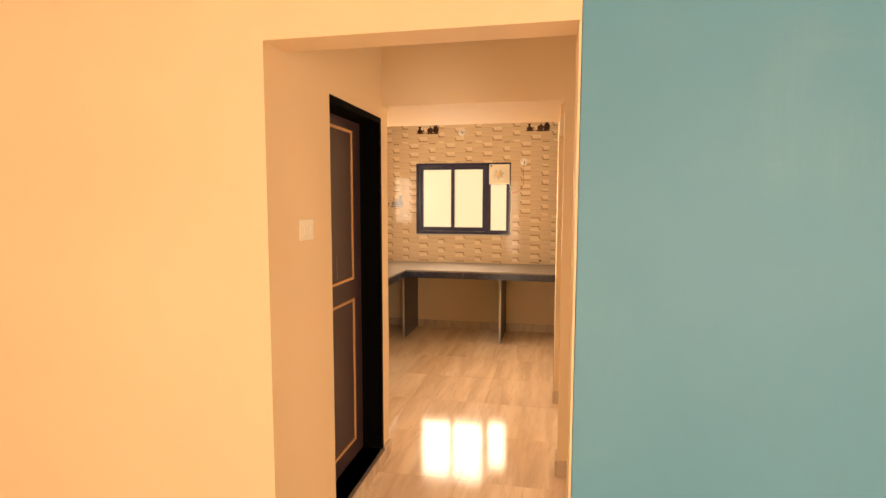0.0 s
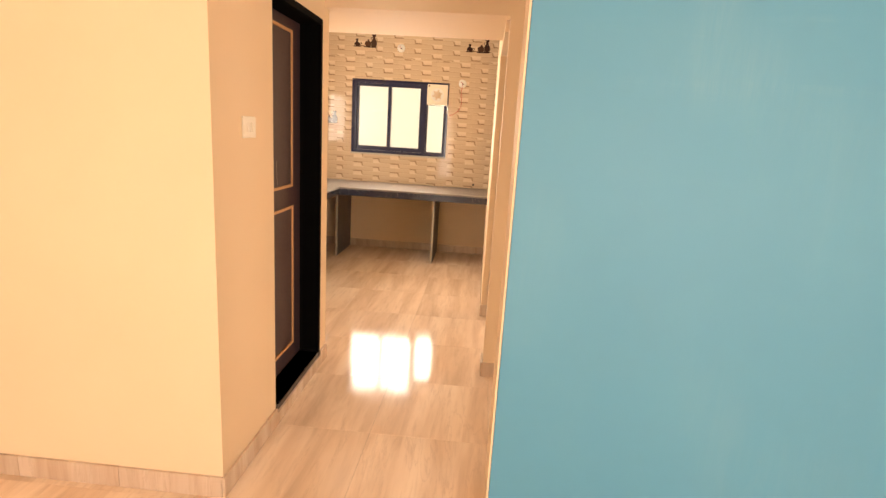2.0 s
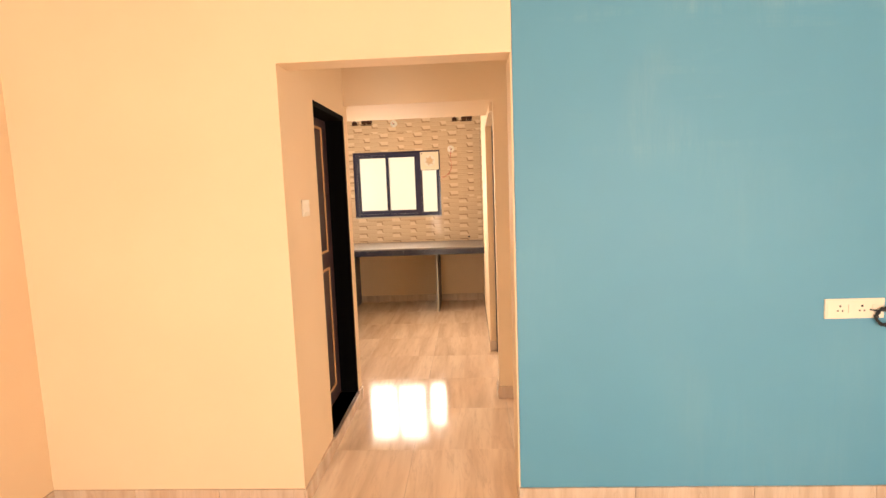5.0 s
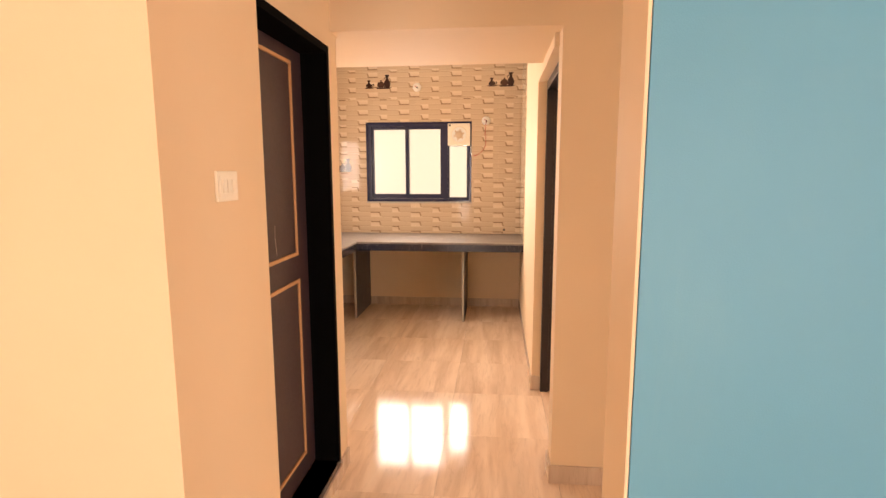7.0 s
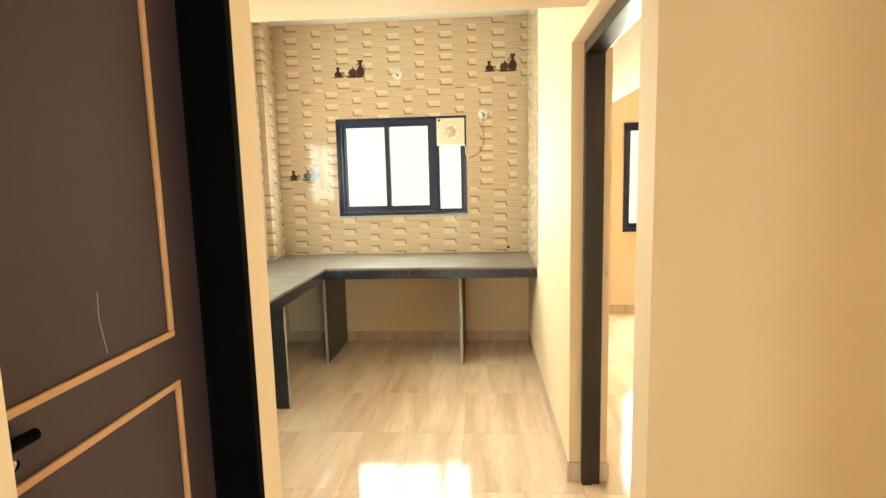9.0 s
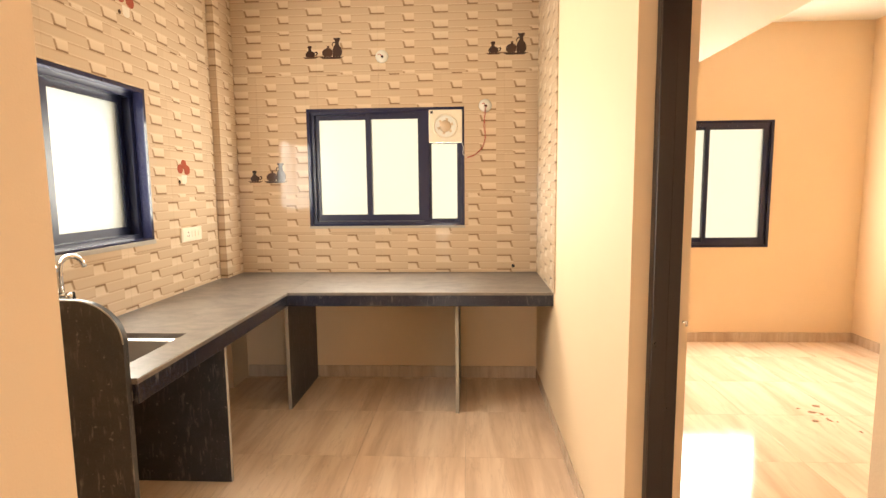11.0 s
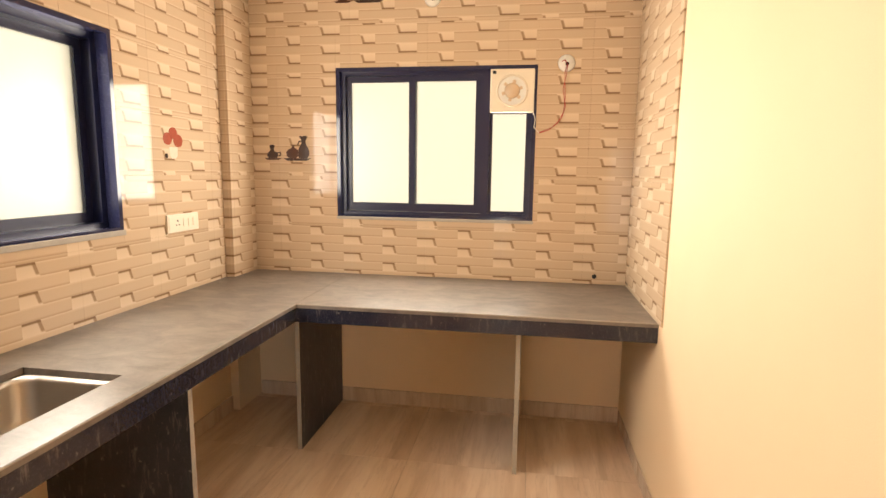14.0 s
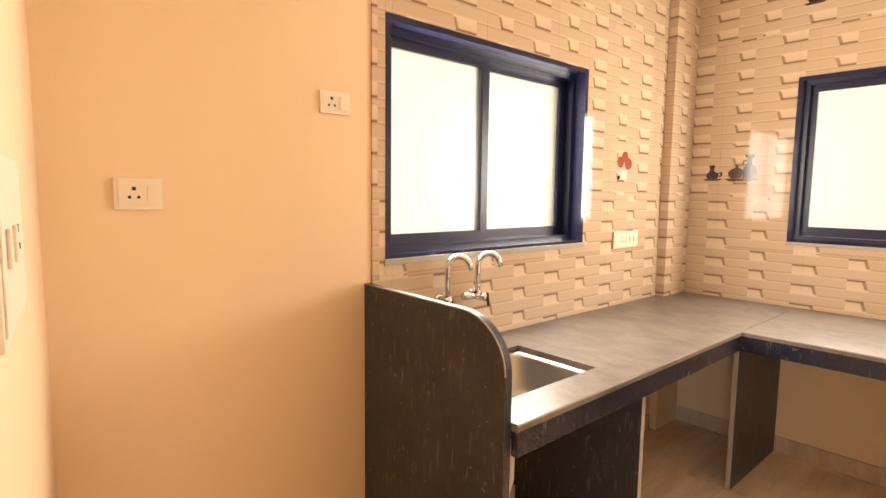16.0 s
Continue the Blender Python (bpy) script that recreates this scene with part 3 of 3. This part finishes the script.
part("sub_slab", cells("z", (KX0, CF_X - 0.03), (4.815, KY1), (CT - 0.05, CT - 0.0225), [(SINK[0] - 0.02, SINK[1] + 0.02, SINK[2] - 0.02, SINK[3] + 0.02)]), GRANITE_PANEL, ct)
part("sub_slab", box(CF_X - 0.029, KX1, CF_Y + 0.03, KY1, CT - 0.05, CT - 0.0225), GRANITE_PANEL, ct)


def leg(plane, t, u0, u1):
    """An upright stone panel with a raw front edge."""
    p = part("support_panel", cells(plane, (u0, u1), (0, CT - 0.05), (t - 0.011, t + 0.011)), GRANITE_PANEL, ct, "dark granite upright panel")
    if plane == "x":
        part("raw_edge", box(t - 0.0112, t + 0.0112, u0 - 0.002, u0, 0, CB), SAWN, p, "pale sawn edge")
    else:
        part("raw_edge", box(u1, u1 + 0.002, t - 0.0112, t + 0.0112, 0, CB), SAWN, p, "pale sawn edge")


leg("y", 5.625, KX0, -1.62)
leg("x", -1.618, 6.525, KY1 - S)
leg("x", -0.47, 6.49, KY1 - S)

# upright end slab with a rounded shoulder
pts = [(KX0 + 0.001, 0.0), (-1.572, 0.0), (-1.572, 0.98)]
for k in range(1, 12):
    a = math.radians(90 * k / 12)
    pts.append((-1.572 - 0.17 + 0.17 * math.cos(a), 0.98 + 0.153 * math.sin(a)))
pts += [(-1.742, 1.133), (KX0 + 0.001, 1.139)]
part("end_panel", outline(pts, "y", 4.786, 4.8135), GRANITE_PANEL, ct, "dark granite end slab with a rounded corner")
rim = [(x, 4.7865, z) for x, z in pts[2:]]
part("end_rim", tube(rim, 0.0025, 6), SAWN, ct, "pale polished rim")

# ---- sink ----
sk = thing("sink", (-1.865, 5.15, CT - 0.19), "stainless steel undermount kitchen sink", "sink")
x0, x1, y0, y1 = SINK


def bowl():
    """A rounded steel bowl in rings, from the rim down to the drain."""
    bm = bmesh.new()
    cx, cy, hx, hy = (x0 + x1) / 2, (y0 + y1) / 2, (x1 - x0) / 2, (y1 - y0) / 2
    rings = []
    for sx, z, r in ((0.014, CT - 0.0235, 0.05), (-0.008, CT - 0.024, 0.05), (-0.014, CT - 0.04, 0.055), (-0.022, CT - 0.15, 0.06), (-0.05, CT - 0.185, 0.05), (-0.12, CT - 0.19, 0.03)):
        ring = []
        for qx, qy, a0 in ((1, 1, 0), (-1, 1, 90), (-1, -1, 180), (1, -1, 270)):
            for k in range(6):
                a = math.radians(a0 + 18 * k)
                ring.append(bm.verts.new((cx + qx * (hx + sx - r) + r * math.cos(a), cy + qy * (hy + sx - r) + r * math.sin(a), z)))
        rings.append(ring)
    for a, b in zip(rings, rings[1:]):
        for k in range(24):
            bm.faces.new([a[k], a[(k + 1) % 24], b[(k + 1) % 24], b[k]])
    bm.faces.new(rings[-1])
    return bm


smooth(part("basin", bowl(), STEEL, sk))
smooth(part("drain", disc((-1.865, 5.15, CT - 0.1885), (0, 0, 1), 0.045, 0.004), CHROME, sk))
part("drain_hole", disc((-1.865, 5.15, CT - 0.1855), (0, 0, 1), 0.022, 0.003), DARK_HOLE, sk)
smooth(part("waste_pipe", tube([(-1.865, 5.15, CT - 0.19), (-1.865, 5.15, 0.45), (-1.87, 5.12, 0.36), (-1.86, 5.00, 0.24), (-1.85, 4.98, 0.02)], 0.019), WHITE_PVC, sk, "white plastic waste pipe"))

# ---- taps on the tiled wall ----


def tap(y, lever, label):
    t = thing("tap", (KX0, y, 1.04), label, "tap")
    smooth(part("flange", disc((KX0 + 0.010, y, 1.045), (1, 0, 0), 0.026, 0.012, 24, taper=0.8), CHROME, t))
    smooth(part("body", tube([(KX0 + 0.012, y, 1.045), (KX0 + 0.075, y, 1.045)], 0.0155, 16), CHROME, t))
    arc = [(KX0 + 0.055, y, 1.045), (KX0 + 0.055, y, 1.16)]
    for k in range(1, 13):
        a = math.radians(180 - 12.5 * k)
        arc.append((KX0 + 0.055 + 0.034 * (1 + math.cos(a)), y + 0.028 * (1 + math.cos(a)), 1.166 + 0.052 * math.sin(a)))
    end = arc[-1]
    arc.append((end[0] + 0.006, end[1] + 0.008, end[2] - 0.024))
    smooth(part("spout", tube(arc, 0.0115, 14), CHROME, t))
    if lever:
        h = part("lever", tube([(KX0 + 0.075, y, 1.045), (KX0 + 0.10, y + 0.01, 1.043)], 0.017, 14), CHROME, t)
        smooth(h)
        smooth(part("lever_arm", tube([(KX0 + 0.10, y + 0.01, 1.062), (KX0 + 0.105, y + 0.014, 1.010)], 0.006, 8), DARK_HOLE, h, "dark lever"))
        smooth(part("inlet", tube([(KX0 + 0.05, y - 0.075, 1.048), (KX0 + 0.05, y, 1.048)], 0.015, 14), CHROME, t))


tap(5.13, False, "chrome swan-neck tap on the tiled wall")
tap(5.295, True, "chrome swan-neck tap with a lever")

# small valve under the sink
sv = thing("angle_valve", (KX0, 5.35, 0.42), "small steel angle valve under the sink", "valve")
smooth(part("stem", tube([(KX0 + 0.001, 5.35, 0.42), (KX0 + 0.07, 5.35, 0.42)], 0.010), CHROME, sv))
smooth(part("knob", disc((KX0 + 0.085, 5.35, 0.42), (1, 0, 0), 0.017, 0.03, 14), PLASTIC, sv))


# ---- electrical plates ----
def plate(name, plane, t, out, u0, u1, v0, v1, label, sockets=(), rockers=()):
    """A moulded plate on a wall; sockets and rockers are given as shares of its width."""
    p = thing(name, {"x": (t, (u0 + u1) / 2, v0), "y": ((u0 + u1) / 2, t, v0)}[plane], label, "switch plate")

    def bx(a0, a1, b0, b1, c0, c1, bev=0.0):
        lo, hi = sorted((t + out * c0, t + out * c1))
        return box(lo, hi, a0, a1, b0, b1, bev) if plane == "x" else box(a0, a1, lo, hi, b0, b1, bev)

    part("plate", bx(u0, u1, v0, v1, 0, 0.009, 0.003), PLASTIC, p)
    part("insert", bx(u0 + 0.010, u1 - 0.010, v0 + 0.012, v1 - 0.012, 0.009, 0.0115, 0.001), PLASTIC, p)
    w, vc = u1 - u0, (v0 + v1) / 2
    for s in sockets:
        c = u0 + s * w
        for du, dv, r in ((0, 0.013, 0.0046), (-0.0105, -0.009, 0.0036), (0.0105, -0.009, 0.0036)):
            part("pin_hole", bx(c + du - r, c + du + r, vc + dv - r, vc + dv + r, 0.0115, 0.0122), DARK_HOLE, p)
    for s in rockers:
        c = u0 + s * w
        part("rocker", bx(c - 0.010, c + 0.010, vc - 0.020, vc + 0.020, 0.0115, 0.0155, 0.0015), PLASTIC, p)
    return p


plate("switch_plate", "x", CX0, 1, 2.513, 2.631, 1.468, 1.555, "ivory switch plate with three rockers", rockers=(0.28, 0.5, 0.72))
plate("socket_plate", "y", LW - 0.003, -1, 1.612, 1.878, 0.920, 1.014, "ivory double socket plate on the blue wall", sockets=(0.25, 0.62), rockers=(0.42, 0.82))
plate("socket_plate", "x", KX0, 1, 4.617, 4.729, 1.708, 1.780, "ivory single socket plate with a switch", sockets=(0.36,), rockers=(0.72,))
plate("socket_plate", "x", KX0, 1, 4.037, 4.150, 1.404, 1.488, "ivory single socket plate with a switch", sockets=(0.40,), rockers=(0.76,))
plate("socket_plate", "x", KX0 + 0.009, 1, 6.375, 6.63, 1.170, 1.262, "ivory long switch plate on the tiles", sockets=(0.3,), rockers=(0.5, 0.66, 0.82))

board = plate("switch_plate", "y", 3.789, 1, -1.56, -1.30, 1.30, 1.49, "ivory switch board on the cream wall", sockets=(0.3,), rockers=(0.55, 0.8))
board.rotation_euler[2] = -math.atan(0.1196)

# coil of black cable that hangs from the socket
coil = thing("cable_coil", (1.878, LW - 0.03, 0.888), "small coil of black cable hanging from the socket", "cable")
loops = []
for k in range(0, 75):
    a = 2 * math.pi * k / 24
    r = 0.040 + 0.005 * math.sin(k * 1.7)
    loops.append((1.878 + r * 1.15 * math.cos(a), LW - 0.028 - 0.004 * math.sin(k * 0.9), 0.930 + r * math.sin(a) + 0.003 * math.sin(k * 0.7)))
smooth(part("loops", tube(loops, 0.0042, 7), BLACK_RUBBER, coil))
smooth(part("tail", tube([(1.813, LW - 0.013, 0.962), (1.823, LW - 0.026, 0.960), (1.848, LW - 0.032, 0.959), (1.888, LW - 0.030, 0.956)], 0.0038, 7), BLACK_RUBBER, coil))

# ---- exhaust fan in the window ----
fan = thing("exhaust_fan", (-0.56, KY1, 1.842), "cream square exhaust fan with a round grille", "fan")
FC = (-0.562, 1.963)
part("panel", box(-0.688, -0.436, KY1 - 0.018, KY1 + 0.018, 1.842, 2.086, 0.006), PLASTIC, fan)
smooth(part("ring", tube([(FC[0] + 0.086 * math.cos(2 * math.pi * k / 36), KY1 - 0.020, FC[1] + 0.086 * math.sin(2 * math.pi * k / 36)) for k in range(37)], 0.006, 8), PLASTIC, fan))
part("recess", disc((FC[0], KY1 - 0.0185, FC[1]), (0, -1, 0), 0.083, 0.002, 36), WHITE_PVC, fan, "pale round grille")
for k in range(6):
    a = 2 * math.pi * k / 6 + 0.3
    b = []
    for r, da in ((0.040, -0.20), (0.060, -0.17), (0.062, 0.0), (0.060, 0.17), (0.040, 0.20)):
        b.append((FC[0] + r * math.cos(a + da), FC[1] + r * math.sin(a + da)))
    part("blade", outline(b, "y", KY1 - 0.023, KY1 - 0.0205), FAN_TAN, fan)
smooth(part("hub", disc((FC[0], KY1 - 0.023, FC[1]), (0, -1, 0), 0.044, 0.008, 28, taper=0.9), FAN_TAN, fan))
part("badge", box(-0.676, -0.655, KY1 - 0.0195, KY1 - 0.018, 2.058, 2.076), DARK_HOLE, fan, "small dark badge")


# ---- round junction covers, wires, pipe hole ----
def rose(x, z):
    r = thing("junction_cover", (x, KY1 - 0.008, z - 0.055), "white round junction box cover on the tiles", "junction box")
    smooth(part("cover", disc((x, KY1 - 0.013, z), (0, -1, 0), 0.048, 0.010, 32, taper=0.9), WHITE_PVC, r))
    part("centre_hole", disc((x + 0.004, KY1 - 0.019, z - 0.004), (0, -1, 0), 0.010, 0.003, 14), DARK_HOLE, r)
    smooth(part("wire_end", tube([(x, KY1 - 0.018, z), (x - 0.012, KY1 - 0.03, z + 0.014), (x - 0.026, KY1 - 0.03, z + 0.006)], 0.003, 6), RED_WIRE, r))


rose(-0.262, 2.112)
rose(-1.034, 2.484)
wire = thing("fan_wire", (-0.35, KY1 - 0.02, 1.72), "thin red and white fan wires", "wire")
smooth(part("red_strand", tube([(-0.258, KY1 - 0.02, 2.11), (-0.270, KY1 - 0.03, 2.06), (-0.268, KY1 - 0.024, 2.0), (-0.262, KY1 - 0.02, 1.92), (-0.268, KY1 - 0.02, 1.84), (-0.30, KY1 - 0.02, 1.78), (-0.35, KY1 - 0.02, 1.74), (-0.402, KY1 - 0.02, 1.725)], 0.0018, 6), RED_WIRE, wire))
smooth(part("red_strand", tube([(-0.256, KY1 - 0.02, 2.105), (-0.262, KY1 - 0.026, 2.04), (-0.277, KY1 - 0.022, 1.97), (-0.258, KY1 - 0.018, 1.87), (-0.277, KY1 - 0.018, 1.81), (-0.33, KY1 - 0.018, 1.755), (-0.398, KY1 - 0.018, 1.728)], 0.0017, 6), RED_WIRE, wire))
smooth(part("white_strand", tube([(-0.438, KY1 - 0.012, 1.842), (-0.425, KY1 - 0.02, 1.80), (-0.432, KY1 - 0.02, 1.76), (-0.404, KY1 - 0.018, 1.727)], 0.002, 6), WHITE_PVC, wire))
hole = thing("pipe_hole", (-0.048, KY1 - 0.008, 0.88), "small dark pipe hole in the tiles", "hole")
part("opening", disc((-0.048, KY1 - 0.0105, 0.897), (0, -1, 0), 0.013, 0.004, 18), DARK_HOLE, hole)


# ---- printed motifs on the tiles ----
def jug_motif(x, z, s=1.0):
    """A printed group of a small jar, a round pot and a tall jug on saucers."""
    m = thing("jug_motif", (x, KY1 - 0.0092, z), "printed dark clay jugs on a decor tile", "tile motif", "decor tiles")
    t0, t1 = KY1 - 0.0092, KY1 - 0.0082

    def shape(name, pts, mat):
        part(name, outline([(x + a * s, z + b * s) for a, b in pts], "y", t0, t1), mat, m)

    shape("small_jar", [(0.022, 0.012), (0.074, 0.012), (0.088, 0.028), (0.080, 0.046), (0.062, 0.054), (0.056, 0.066), (0.064, 0.088), (0.056, 0.094), (0.034, 0.092), (0.028, 0.086), (0.036, 0.066), (0.030, 0.054), (0.014, 0.040), (0.012, 0.024)], CLAY)
    shape("jar_handle", [(0.080, 0.046), (0.100, 0.052), (0.108, 0.038), (0.098, 0.022), (0.086, 0.022), (0.094, 0.030), (0.097, 0.039), (0.092, 0.044), (0.081, 0.040)], CLAY)
    shape("saucer", [(-0.006, 0.0115), (0.010, 0.0), (0.085, 0.0), (0.112, 0.0115)], CLAY_LIGHT)
    shape("round_pot", [(0.158, 0.012), (0.206, 0.012), (0.2185, 0.024), (0.2195, 0.056), (0.208, 0.070), (0.196, 0.074), (0.192, 0.082), (0.198, 0.090), (0.176, 0.092), (0.180, 0.082), (0.176, 0.074), (0.154, 0.066), (0.140, 0.048), (0.142, 0.026)], CLAY_LIGHT)
    shape("tall_jug", [(0.220, 0.012), (0.278, 0.012), (0.291, 0.032), (0.292, 0.056), (0.282, 0.080), (0.270, 0.096), (0.268, 0.118), (0.282, 0.144), (0.270, 0.150), (0.246, 0.146), (0.232, 0.150), (0.228, 0.140), (0.240, 0.126), (0.241, 0.102), (0.230, 0.086), (0.220, 0.066)], CLAY)
    shape("jug_handle", [(0.2402, 0.122), (0.222, 0.116), (0.214, 0.098), (0.2195, 0.084), (0.2225, 0.094), (0.224, 0.107), (0.2402, 0.114)], CLAY)
    shape("saucer", [(0.118, 0.0115), (0.145, -0.004), (0.272, -0.004), (0.306, 0.0115)], CLAY)


jug_motif(-1.625, 2.478)
jug_motif(-0.250, 2.480)
jug_motif(-2.096, 1.556)


def fruit_motif(dy, dz):
    """A printed bunch of red fruit over a pale bowl."""
    fm = thing("fruit_motif", (KX0 + 0.0092, 6.465 + dy, 1.543 + dz), "printed red fruit bunch on a decor tile", "tile motif", "decor tiles")
    for k, (y, z, r) in enumerate(((6.425, 1.640, 0.034), (6.505, 1.634, 0.036), (6.468, 1.670, 0.032))):
        ring = [(y + dy + r * math.cos(a), z + dz + r * 0.9 * math.sin(a)) for a in (2 * math.pi * q / 18 for q in range(18))]
        part("fruit", outline(ring, "x", KX0 + 0.0082, KX0 + 0.0090 + 0.0005 * k), FRUIT, fm)
    bowl_line = [(6.435, 1.60), (6.50, 1.60), (6.495, 1.555), (6.48, 1.543), (6.452, 1.543), (6.44, 1.555)]
    part("bowl", outline([(a + dy, b + dz) for a, b in bowl_line], "x", KX0 + 0.0082, KX0 + 0.0088), FRUIT_PALE, fm)
    part("fallen_fruit", disc((KX0 + 0.0086, 6.41 + dy, 1.556 + dz), (1, 0, 0), 0.012, 0.001, 14), CLAY, fm)


fruit_motif(0.0, 0.0)
fruit_motif(-0.484, 0.891)

# scraps on the bedroom floor
lit = thing("floor_litter", (1.885, 6.50, 0), "small brown scraps of paper on the floor", "litter")
for k in range(9):
    a, b = 1.885 + random.uniform(-0.12, 0.12), 6.49 + random.uniform(-0.22, 0.22)
    r = random.uniform(0.006, 0.025)
    part("scrap", outline([(a + r * random.uniform(0.5, 1.3) * math.cos(q), b + r * random.uniform(0.5, 1.3) * math.sin(q)) for q in (0, 1.3, 2.4, 3.6, 5.0)], "z", 0.0005, 0.003), SCRAP, lit)


# ---- wall tiles ----
def tile_mesh(w, h, plane, out, flip, off):
    """One wall tile with eased edges; its print runs on across the wall, turned half round where flip is set."""
    bm = bmesh.new()
    e = 0.0006
    lo = [(0, 0), (w, 0), (w, h), (0, h)]
    hi = [(e, e), (w - e, e), (w - e, h - e), (e, h - e)]

    def at(a, b, c):
        return (c * out, a, b) if plane == "x" else (a, c * out, b)

    base = [bm.verts.new(at(a, b, 0.0)) for a, b in lo]
    mid = [bm.verts.new(at(a, b, 0.0074)) for a, b in lo]
    top = [bm.verts.new(at(a, b, 0.008)) for a, b in hi]
    faces = [bm.faces.new(top)]
    for r0, r1 in ((base, mid), (mid, top)):
        for k in range(4):
            faces.append(bm.faces.new([r0[k], r0[(k + 1) % 4], r1[(k + 1) % 4], r1[k]]))
    bmesh.ops.recalc_face_normals(bm, faces=bm.faces[:])
    uv = bm.loops.layers.uv.new("print")
    for f in bm.faces:
        for l in f.loops:
            p = l.vert.co
            a, b = (p.y if plane == "x" else p.x), p.z
            a, b = a + off[0], b + off[1]
            l[uv].uv = (-a, 0.4 - b) if flip else (a, b)
    me = bpy.data.meshes.new("tile")
    bm.to_mesh(me)
    bm.free()
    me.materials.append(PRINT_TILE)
    return me


ROWS_Z = [CT + 0.0005] + [round(1.16 + 0.30 * k, 3) for k in range(7)]
TILE_W = 0.472


def tile_wall(parent, plane, t, out, u0, u1, phase, hole=None):
    """Tiles between u0 and u1 above the counter, cut round the window."""
    shared = {}
    for j, (za, zb) in enumerate(zip(ROWS_Z, ROWS_Z[1:])):
        zb = min(zb, TOP)
        k0 = math.floor((u0 - phase) / TILE_W)
        u = phase + k0 * TILE_W
        while u < u1 - 0.002:
            a, b = max(u, u0), min(u + TILE_W, u1)
            pieces = [(a, b, za, zb)]
            if hole:
                h0, h1, g0, g1 = hole
                if a < h1 and b > h0 and za < g1 and zb > g0:
                    pieces = []
                    ca, cb = max(a, h0), min(b, h1)
                    if a < h0:
                        pieces.append((a, h0, za, zb))
                    if b > h1:
                        pieces.append((h1, b, za, zb))
                    if za < g0:
                        pieces.append((ca, cb, za, g0))
                    if zb > g1:
                        pieces.append((ca, cb, g1, zb))
            for p in pieces:
                if p[1] - p[0] < 0.004 or p[3] - p[2] < 0.004:
                    continue
                off = (p[0] - u + (0.118 if 2 <= j < 5 else 0.0), p[2] - za)
                flip = j >= 2
                key = tuple(round(q, 4) for q in (p[1] - p[0], p[3] - p[2], *off)) + (flip,)
                g = 0.0004
                if key not in shared:
                    shared[key] = tile_mesh(p[1] - p[0] - g, p[3] - p[2] - g, plane, out, flip, (off[0], off[1] + (0.03 if j == 0 else 0)))
                ob = new("tile", shared[key])
                ob.parent = parent
                ob.location = (t, p[0], p[2]) if plane == "x" else (p[0], t, p[2])
            u += TILE_W


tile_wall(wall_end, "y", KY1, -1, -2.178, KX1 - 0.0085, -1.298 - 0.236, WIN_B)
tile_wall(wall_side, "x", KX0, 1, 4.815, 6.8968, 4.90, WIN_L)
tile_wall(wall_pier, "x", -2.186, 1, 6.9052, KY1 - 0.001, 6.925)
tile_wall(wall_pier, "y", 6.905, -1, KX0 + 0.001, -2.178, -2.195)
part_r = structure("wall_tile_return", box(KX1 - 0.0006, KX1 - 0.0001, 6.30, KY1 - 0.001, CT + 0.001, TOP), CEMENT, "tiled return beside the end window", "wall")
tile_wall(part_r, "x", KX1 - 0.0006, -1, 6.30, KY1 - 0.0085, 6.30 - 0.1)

# ---- floor tiles ----
FT, FX, FY = 0.612, 0.20, 2.232
bm = box(0.0008, FT - 0.0008, 0.0008, FT - 0.0008, -0.004, 0.0, 0.0006)
stone = bpy.data.meshes.new("floor_tile")
bm.to_mesh(stone)
bm.free()
stone.materials.append(FLOOR_STONE)
i0, i1 = math.floor((LX0 - FX) / FT), math.ceil((LX1 - FX) / FT)
j0, j1 = math.floor((LY0 - FY) / FT), math.ceil((BY1 - FY) / FT)
for i in range(i0, i1):
    for j in range(j0, j1):
        ob = new("floor_tile", stone)
        ob.parent = floor
        ob.location = (FX + i * FT, FY + j * FT, random.uniform(-0.0002, 0.0))
